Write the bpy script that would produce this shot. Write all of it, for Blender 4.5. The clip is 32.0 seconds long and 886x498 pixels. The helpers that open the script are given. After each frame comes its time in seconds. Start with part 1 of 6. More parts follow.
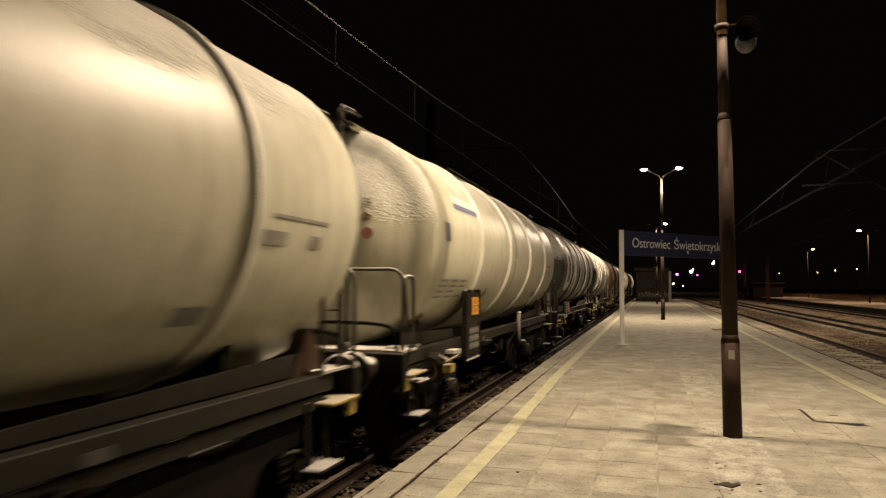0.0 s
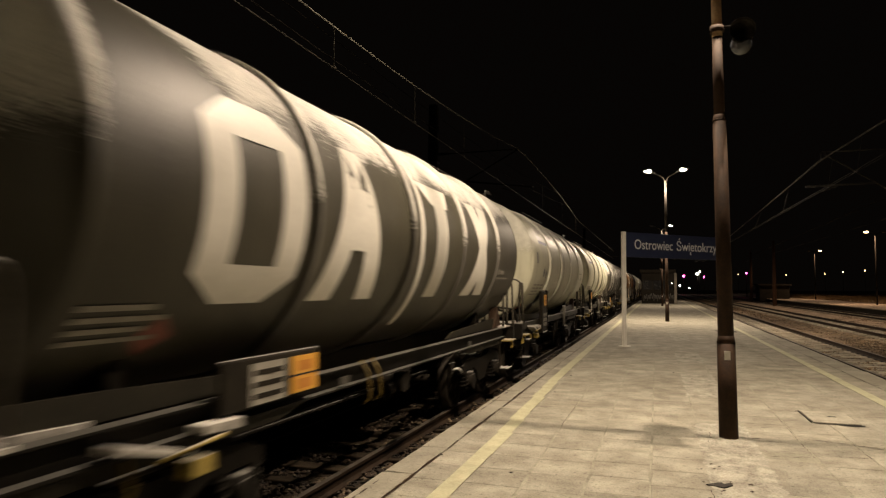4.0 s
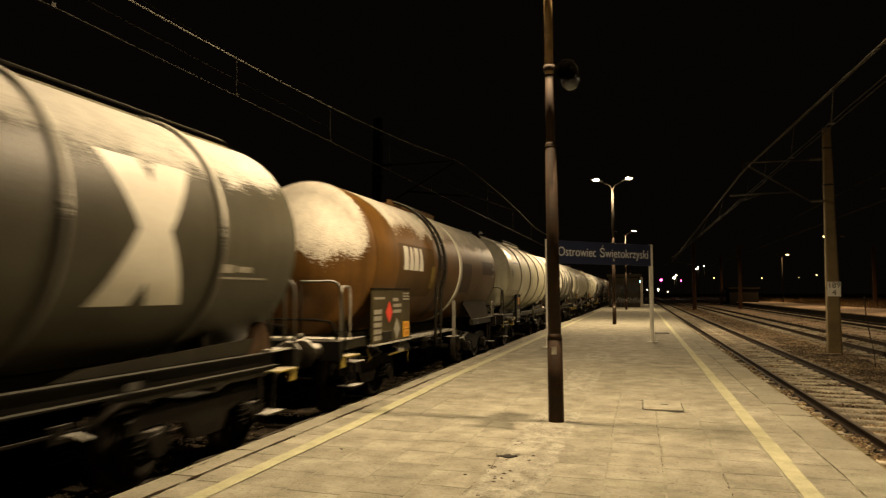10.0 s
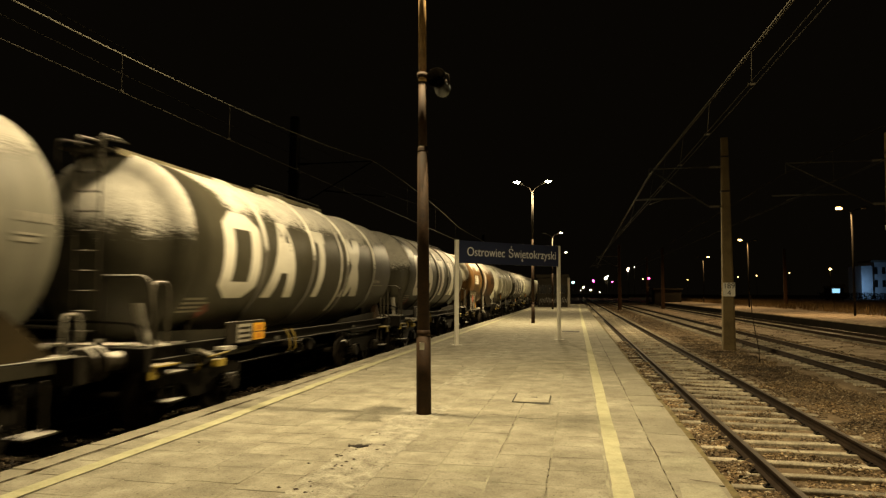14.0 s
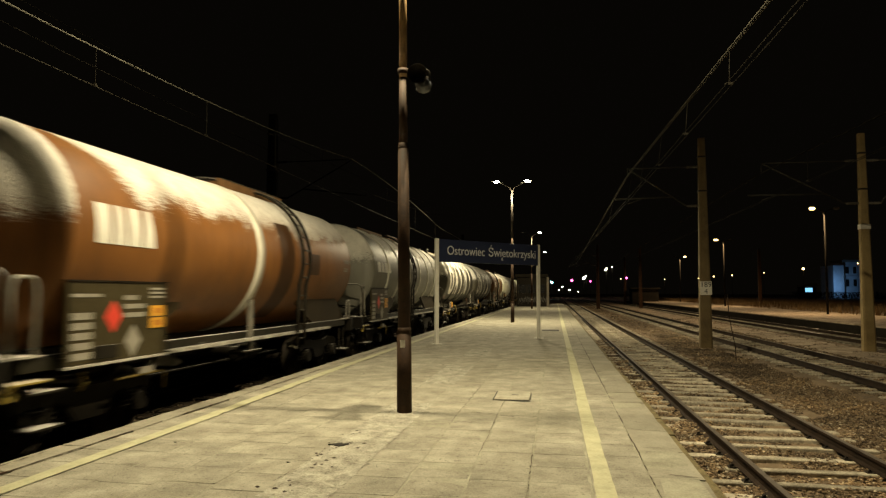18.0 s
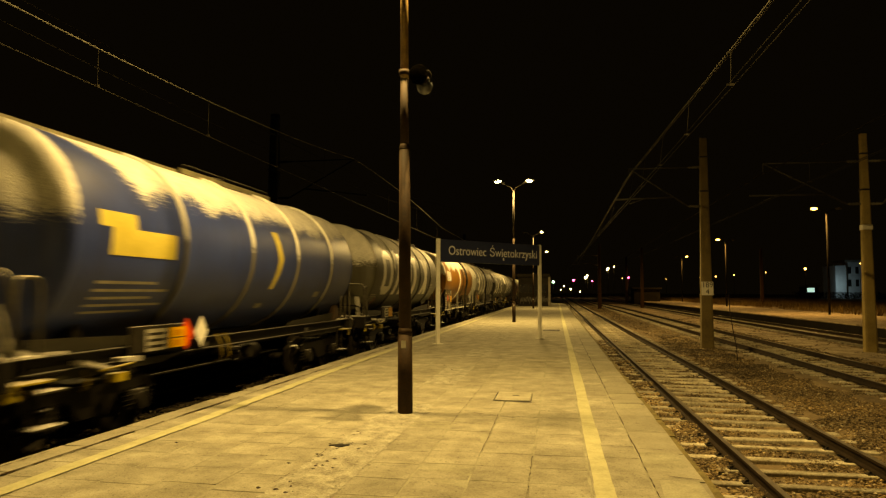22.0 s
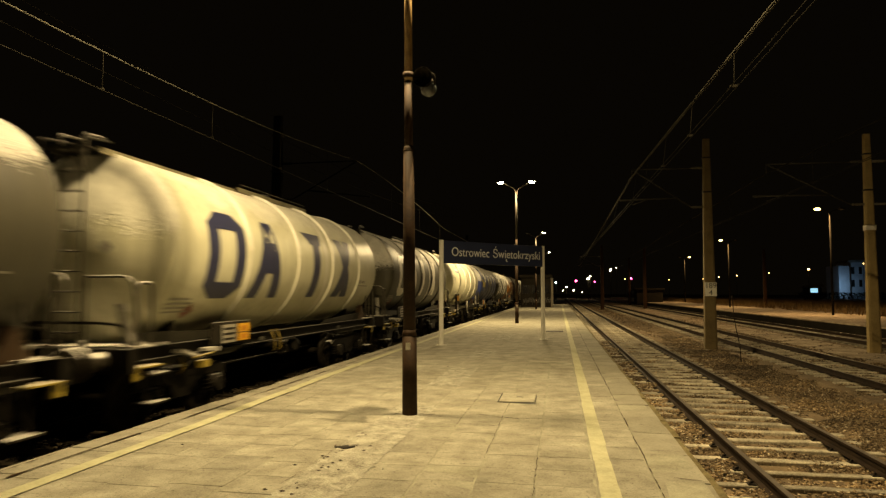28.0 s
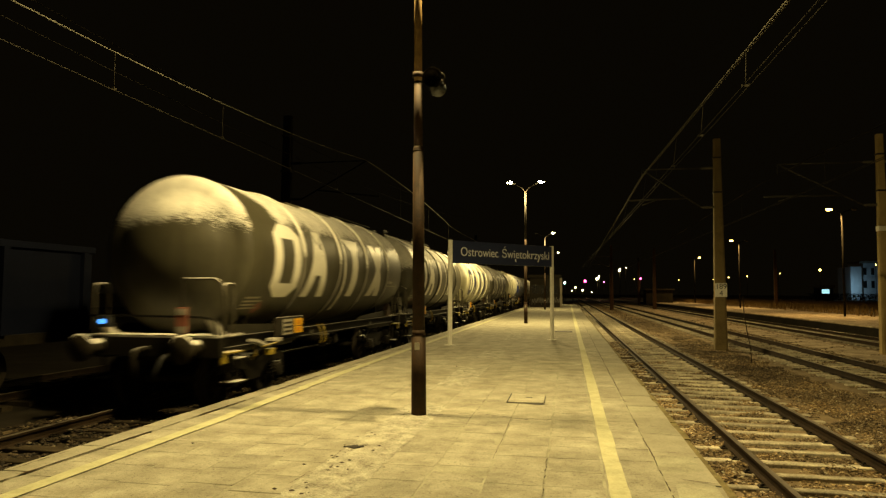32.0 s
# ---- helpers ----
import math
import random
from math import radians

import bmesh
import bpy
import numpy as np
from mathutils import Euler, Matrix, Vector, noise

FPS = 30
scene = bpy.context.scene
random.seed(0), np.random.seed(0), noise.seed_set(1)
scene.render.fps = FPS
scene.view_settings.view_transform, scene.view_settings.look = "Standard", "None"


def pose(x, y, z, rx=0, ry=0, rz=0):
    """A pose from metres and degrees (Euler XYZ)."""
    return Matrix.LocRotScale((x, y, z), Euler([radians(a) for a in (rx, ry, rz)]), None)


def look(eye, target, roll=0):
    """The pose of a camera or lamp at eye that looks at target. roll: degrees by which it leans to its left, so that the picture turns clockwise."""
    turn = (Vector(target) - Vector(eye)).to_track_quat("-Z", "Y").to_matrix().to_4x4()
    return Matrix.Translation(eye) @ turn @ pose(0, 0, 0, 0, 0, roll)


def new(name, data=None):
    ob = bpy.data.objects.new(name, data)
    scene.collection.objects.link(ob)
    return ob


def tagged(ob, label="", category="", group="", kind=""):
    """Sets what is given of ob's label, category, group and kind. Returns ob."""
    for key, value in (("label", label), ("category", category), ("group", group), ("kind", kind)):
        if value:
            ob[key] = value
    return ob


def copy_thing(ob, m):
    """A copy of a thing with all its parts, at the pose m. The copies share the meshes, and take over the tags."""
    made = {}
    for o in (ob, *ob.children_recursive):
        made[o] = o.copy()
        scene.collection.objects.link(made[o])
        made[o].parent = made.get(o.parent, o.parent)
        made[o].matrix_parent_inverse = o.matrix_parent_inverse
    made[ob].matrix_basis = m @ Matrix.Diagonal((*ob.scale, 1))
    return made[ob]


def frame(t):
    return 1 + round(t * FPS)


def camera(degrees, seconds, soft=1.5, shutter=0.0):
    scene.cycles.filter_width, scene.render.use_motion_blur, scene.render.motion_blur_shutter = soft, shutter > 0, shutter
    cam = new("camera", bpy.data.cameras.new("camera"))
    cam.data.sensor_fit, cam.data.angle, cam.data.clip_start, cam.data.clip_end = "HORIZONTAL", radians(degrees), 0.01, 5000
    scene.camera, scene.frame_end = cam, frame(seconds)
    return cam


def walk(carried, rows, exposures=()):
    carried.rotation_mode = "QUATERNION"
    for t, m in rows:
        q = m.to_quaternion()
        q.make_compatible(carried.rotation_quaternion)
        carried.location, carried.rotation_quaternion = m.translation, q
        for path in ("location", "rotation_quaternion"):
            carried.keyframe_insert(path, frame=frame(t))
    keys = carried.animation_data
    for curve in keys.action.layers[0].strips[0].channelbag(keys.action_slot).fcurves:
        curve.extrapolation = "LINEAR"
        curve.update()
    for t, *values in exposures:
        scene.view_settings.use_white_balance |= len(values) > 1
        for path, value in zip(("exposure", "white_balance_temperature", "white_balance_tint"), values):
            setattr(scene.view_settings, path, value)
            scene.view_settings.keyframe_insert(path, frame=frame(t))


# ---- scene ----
cam = camera(67.3, 32.0, soft=1.3, shutter=0.9)
PATH = [
    (0, (-0.815, 0.572, 1.642), (-1.41, 2.479, 1.751), 0.4),
    (1, (-0.798, 0.612, 1.645), (-1.399, 2.516, 1.757), 0.2),
    (2, (-0.774, 0.658, 1.629), (-1.381, 2.56, 1.745), 0.2),
    (3, (-0.775, 0.58, 1.646), (-1.385, 2.481, 1.76), 0.3),
    (3.5, (-0.732, 0.577, 1.637), (-1.343, 2.478, 1.752), 0.3),
    (5.5, (-0.554, 0.497, 1.631), (-1.168, 2.397, 1.75), 0.4),
    (6, (-0.395, 0.444, 1.633), (-1.007, 2.344, 1.755), 0.4),
    (6.5, (-0.186, 0.366, 1.64), (-0.796, 2.267, 1.761), 0.4),
    (7, (0.036, 0.337, 1.641), (-0.573, 2.238, 1.762), 0.5),
    (7.5, (0.223, 0.267, 1.617), (-0.383, 2.169, 1.743), 0.4),
    (8, (0.368, 0.207, 1.653), (-0.234, 2.11, 1.779), 0.3),
    (8.5, (0.627, 0.144, 1.663), (0.025, 2.047, 1.789), 0.4),
    (9, (0.851, 0.134, 1.662), (0.256, 2.04, 1.788), 0.3),
    (9.5, (0.963, 0.084, 1.649), (0.379, 1.993, 1.778), 0.2),
    (10, (1.087, -0.046, 1.64), (0.52, 1.868, 1.771), 0.0),
    (10.5, (1.214, -0.062, 1.632), (0.682, 1.861, 1.763), 0.1),
    (11, (1.455, -0.044, 1.627), (0.945, 1.886, 1.757), 0.1),
    (11.5, (1.651, -0.034, 1.621), (1.159, 1.901, 1.752), 0.2),
    (12, (1.747, -0.106, 1.6), (1.279, 1.834, 1.732), 0.1),
    (13, (1.98, -0.215, 1.619), (1.555, 1.735, 1.751), 0.1),
    (13.5, (2.042, -0.147, 1.613), (1.636, 1.807, 1.744), 0.1),
    (14, (2.03, -0.149, 1.614), (1.639, 1.808, 1.745), 0.2),
    (14.5, (2.015, -0.135, 1.608), (1.636, 1.825, 1.74), 0.0),
    (16.5, (2.003, -0.127, 1.593), (1.661, 1.84, 1.722), 0.2),
    (17, (2.011, -0.121, 1.596), (1.674, 1.846, 1.724), 0.2),
    (18, (2.001, -0.1, 1.579), (1.671, 1.868, 1.71), 0.1),
    (19, (1.995, -0.108, 1.58), (1.667, 1.86, 1.711), 0.1),
    (20, (2.012, -0.131, 1.591), (1.678, 1.836, 1.721), 0.2),
    (21, (2.008, -0.114, 1.585), (1.672, 1.854, 1.715), 0.2),
    (22, (2.013, -0.114, 1.6), (1.678, 1.853, 1.729), 0.2),
    (23, (2.01, -0.124, 1.602), (1.679, 1.844, 1.733), 0.1),
    (24, (1.997, -0.126, 1.602), (1.669, 1.842, 1.733), 0.1),
    (25, (1.993, -0.121, 1.601), (1.667, 1.848, 1.731), 0.2),
    (25.5, (2.001, -0.137, 1.61), (1.673, 1.832, 1.74), 0.1),
    (27.5, (1.992, -0.154, 1.605), (1.654, 1.813, 1.737), 0.2),
    (28, (1.992, -0.138, 1.61), (1.65, 1.828, 1.742), 0.1),
    (29, (1.995, -0.132, 1.612), (1.646, 1.833, 1.744), 0.2),
    (30, (1.991, -0.156, 1.614), (1.636, 1.807, 1.747), 0.2),
    (31, (1.997, -0.153, 1.616), (1.635, 1.81, 1.748), 0.2),
    (32, (1.983, -0.135, 1.616), (1.615, 1.827, 1.747), 0.3),
]
EXPOSURES = [(0, 0.54, 6300, 17), (3, 0.55, 5900, 18), (5, 0.56, 6300, 16), (6, 0.58, 6400, 16), (8, 0.67, 5300, 6), (9, 0.61, 5900, 3), (10, 0.59, 7400, 10), (11, 0.62, 7800, 6), (12, 0.65, 9000, -1), (13, 0.6, 11000, 0), (14, 0.7, 7700, 0), (17, 0.66, 7400, 1), (18, 0.66, 6500, -2),
             (19, 0.63, 7600, -1), (20, 0.58, 8500, 0), (21, 0.6, 29100, -3), (22, 0.59, 27200, -4), (23, 0.55, 17500, -4), (24, 0.56, 11200, -4), (25, 0.56, 9300, 0), (28, 0.61, 8800, 0), (29, 0.61, 7600, -1), (30, 0.62, 7800, -1), (31, 0.7, 8600, -4), (32, 0.8, 10900, -13)]
walk(cam, [(t, look(eye, target, roll)) for t, eye, target, roll in PATH], EXPOSURES)

# ---- world and light ----
LAMP_Y = (-24.0, 8.60, 35.86, 67.0, 99.5)
RAIL = -0.34          # rail head below the platform's surface
LEFT, RIGHT, SECOND, THIRD = -4.70, 4.93, 9.70, 15.2   # track centre lines

world = bpy.data.worlds.new("night")
scene.world = world
world.use_nodes = True
bg = world.node_tree.nodes["Background"]
bg.inputs[0].default_value = (0.80, 0.60, 0.42, 1)
bg.inputs[1].default_value = 0.0016


def lamp_light(x, y, z, watts, tint=(1.0, 0.785, 0.52), size=0.035, tilt=0.0):
    data = bpy.data.lights.new("lamp_light", "SPOT")
    data.spot_size, data.spot_blend = radians(172), 0.45
    data.shadow_soft_size, data.energy, data.color = size, watts, tint
    ob = new("lamp_light", data)
    ob.matrix_basis = pose(x, y, z, 0, tilt, 0)
    return ob


for y in LAMP_Y[:4]:
    for side in (-1, 1):
        if y == LAMP_Y[3] and side < 0:
            continue
        x = -0.03 if y == LAMP_Y[1] else -0.24
        watts = 240 if y < 0 else 1900
        if y == LAMP_Y[1]:
            lamp_light(x + side * 0.86, y, 7.42, 1500 if side < 0 else 1580, size=0.24 if side < 0 else 0.03, tilt=0 if side < 0 else -28)
        else:
            lamp_light(x + side * 0.86, y, 7.42, watts)
lamp_light(0.62, 99.5, 7.42, 1100)
for x, y in ((21.3, 54.0), (21.25, 84.3), (24.75, 123.0)):
    lamp_light(x, y, 7.75, 1900, tint=(1.0, 0.66, 0.38))


# ---- materials ----
def nodes_of(name, rough, metal=0.0, spec=0.5):
    m = bpy.data.materials.new(name)
    m.use_nodes = True
    nt = m.node_tree
    b = nt.nodes["Principled BSDF"]
    b.inputs["Roughness"].default_value, b.inputs["Metallic"].default_value = rough, metal
    b.inputs["Specular IOR Level"].default_value = spec
    return m, nt, b


def ramp(nt, fac, stops):
    r = nt.nodes.new("ShaderNodeValToRGB")
    while len(r.color_ramp.elements) < len(stops):
        r.color_ramp.elements.new(0.5)
    for e, (p, c) in zip(r.color_ramp.elements, stops):
        e.position, e.color = p, (*c, 1)
    nt.links.new(fac, r.inputs[0])
    return r.outputs[0]


def noise_at(nt, scale, detail=4, rough=0.6, stretch=None, coord="Object"):
    if coord == "Placed":
        out = nt.nodes.new("ShaderNodeNewGeometry").outputs["Position"]
    else:
        out = nt.nodes.new("ShaderNodeTexCoord").outputs[coord]
    if stretch:
        mp = nt.nodes.new("ShaderNodeMapping")
        mp.inputs["Scale"].default_value = stretch
        nt.links.new(out, mp.inputs[0])
        out = mp.outputs[0]
    n = nt.nodes.new("ShaderNodeTexNoise")
    n.inputs["Scale"].default_value, n.inputs["Detail"].default_value, n.inputs["Roughness"].default_value = scale, detail, rough
    nt.links.new(out, n.inputs["Vector"])
    return n.outputs[0]


def mixed(nt, fac, a, b, blend="MIX"):
    m = nt.nodes.new("ShaderNodeMix")
    m.data_type, m.blend_type = "RGBA", blend
    for k, v in ((0, fac), (6, a), (7, b)):
        if isinstance(v, (int, float)):
            m.inputs[k].default_value = v
        elif isinstance(v, tuple):
            m.inputs[k].default_value = (*v, 1)
        else:
            nt.links.new(v, m.inputs[k])
    return m.outputs[2]


def maths(nt, op, a, b=0.0):
    n = nt.nodes.new("ShaderNodeMath")
    n.operation = op
    for k, v in enumerate((a, b)):
        if isinstance(v, (int, float)):
            n.inputs[k].default_value = v
        else:
            nt.links.new(v, n.inputs[k])
    return n.outputs[0]


def bump(nt, b, height, strength, distance=0.01):
    n = nt.nodes.new("ShaderNodeBump")
    n.inputs["Strength"].default_value, n.inputs["Distance"].default_value = strength, distance
    nt.links.new(height, n.inputs["Height"])
    nt.links.new(n.outputs[0], b.inputs["Normal"])


def surface(name, dark, light, rough=0.7, metal=0.0, coarse=1.2, fine=30.0, relief=0.3, depth=0.01, vary=0.0, snow=0.0, snow_tint=(0.62, 0.60, 0.55), snow_from=0.1, placed=False, spec=0.5, speckle=0.0):
    """A worn surface: colours dark to light over a coarse and a fine grain, with relief, per-object variation and a dusting of frost on faces that look up."""
    m, nt, b = nodes_of(name, rough, metal, spec)
    where = "Placed" if placed else "Object"
    n1, n2 = noise_at(nt, coarse, 5, coord=where), noise_at(nt, fine, 3, 0.7, coord=where)
    f = maths(nt, "ADD", maths(nt, "MULTIPLY", n1, 0.6), maths(nt, "MULTIPLY", n2, 0.4))
    col = ramp(nt, f, ((0.34, dark), (0.66, light)))
    if vary:
        info = nt.nodes.new("ShaderNodeObjectInfo")
        v = maths(nt, "ADD", maths(nt, "MULTIPLY", info.outputs["Random"], 2 * vary), 1 - vary)
        if placed:
            isl = nt.nodes.new("ShaderNodeNewGeometry")
            v = maths(nt, "MULTIPLY", v, maths(nt, "ADD", maths(nt, "MULTIPLY", isl.outputs["Random Per Island"], 1.6 * vary), 1 - 0.8 * vary))
        col = mixed(nt, 1.0, col, v, "MULTIPLY")
    if snow:
        geo = nt.nodes.new("ShaderNodeNewGeometry")
        sep = nt.nodes.new("ShaderNodeSeparateXYZ")
        nt.links.new(geo.outputs["Normal"], sep.inputs[0])
        up = maths(nt, "SUBTRACT", sep.outputs[2], maths(nt, "ADD", maths(nt, "MULTIPLY", n1, 0.9), snow_from))
        k = ramp(nt, up, ((0.05, (0, 0, 0)), (0.22, (snow, snow, snow))))
        col = mixed(nt, k, col, snow_tint)
    if placed:
        blot = maths(nt, "ADD", maths(nt, "MULTIPLY", noise_at(nt, 0.45, 6, 0.62, coord=where), 0.55), maths(nt, "MULTIPLY", noise_at(nt, 9.0, 6, 0.75, coord=where), 0.45))
        col = mixed(nt, 1.0, col, ramp(nt, blot, ((0.34, (0.80, 0.785, 0.76)), (0.52, (1, 1, 1)), (0.70, (1.10, 1.10, 1.09)))), "MULTIPLY")
    if speckle:
        dots = ramp(nt, noise_at(nt, 26, 3, 0.8, coord=where), ((0.56, (1, 1, 1)), (0.70, (1 - speckle,) * 3)))
        col = mixed(nt, 1.0, col, dots, "MULTIPLY")
    nt.links.new(col, b.inputs["Base Color"])
    bump(nt, b, f, relief, depth)
    return m


def frosted_paint(name, dark, light, frost_from, rough=0.5, frost=(0.85, 0.83, 0.76), amount=0.95, grime=(0.02, 0.017, 0.012), rim=0.95, rim_y=-4.75, spec=0.5, head=0.16):
    """Tank paint with streaks of grime, and hoarfrost on the upper part: deep on the rear head, thin beside its rim, with a ragged lower edge."""
    m, nt, b = nodes_of(name, rough, 0.0, spec)
    coarse, fine = noise_at(nt, 0.8, 4), noise_at(nt, 22, 4, 0.7)
    streak = noise_at(nt, 3.0, 5, 0.65, (2.2, 2.2, 0.22))
    col = ramp(nt, coarse, ((0.3, dark), (0.7, light)))
    col = mixed(nt, ramp(nt, streak, ((0.48, (0, 0, 0)), (0.80, (0.55, 0.55, 0.55)))), col, grime)
    tc = nt.nodes.new("ShaderNodeTexCoord")
    sep = nt.nodes.new("ShaderNodeSeparateXYZ")
    nt.links.new(tc.outputs["Object"], sep.inputs[0])
    along = maths(nt, "DIVIDE", maths(nt, "ADD", sep.outputs[1], 6.0), 12.0)
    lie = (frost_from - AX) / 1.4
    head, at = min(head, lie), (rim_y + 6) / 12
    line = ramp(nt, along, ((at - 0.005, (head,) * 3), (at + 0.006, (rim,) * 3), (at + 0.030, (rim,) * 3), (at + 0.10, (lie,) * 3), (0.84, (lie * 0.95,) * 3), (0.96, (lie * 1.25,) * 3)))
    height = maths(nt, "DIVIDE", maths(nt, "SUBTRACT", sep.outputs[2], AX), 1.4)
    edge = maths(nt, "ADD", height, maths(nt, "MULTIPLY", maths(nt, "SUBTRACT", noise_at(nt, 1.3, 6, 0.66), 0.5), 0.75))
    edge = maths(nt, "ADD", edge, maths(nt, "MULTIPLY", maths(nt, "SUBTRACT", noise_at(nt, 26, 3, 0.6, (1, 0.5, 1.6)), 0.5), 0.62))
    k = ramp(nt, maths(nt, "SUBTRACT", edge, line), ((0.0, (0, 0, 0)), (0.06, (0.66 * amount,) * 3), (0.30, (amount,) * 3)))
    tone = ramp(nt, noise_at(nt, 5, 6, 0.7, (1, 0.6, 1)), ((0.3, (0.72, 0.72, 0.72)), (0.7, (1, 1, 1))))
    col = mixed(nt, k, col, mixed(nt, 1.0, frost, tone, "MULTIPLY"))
    nt.links.new(col, b.inputs["Base Color"])
    nt.links.new(maths(nt, "ADD", maths(nt, "MULTIPLY", k, 0.40), rough), b.inputs["Roughness"])
    crust = maths(nt, "MULTIPLY", k, maths(nt, "ADD", noise_at(nt, 30, 4, 0.7, (1, 0.6, 1.6)), 0.6))
    bump(nt, b, maths(nt, "ADD", maths(nt, "MULTIPLY", fine, 0.5), maths(nt, "MULTIPLY", crust, 2.5)), 0.55, 0.012)
    return m


def glow(name, tint, strength):
    m, nt, b = nodes_of(name, 0.5)
    b.inputs["Base Color"].default_value = (*tint, 1)
    b.inputs["Emission Color"].default_value = (*tint, 1)
    b.inputs["Emission Strength"].default_value = strength
    return m


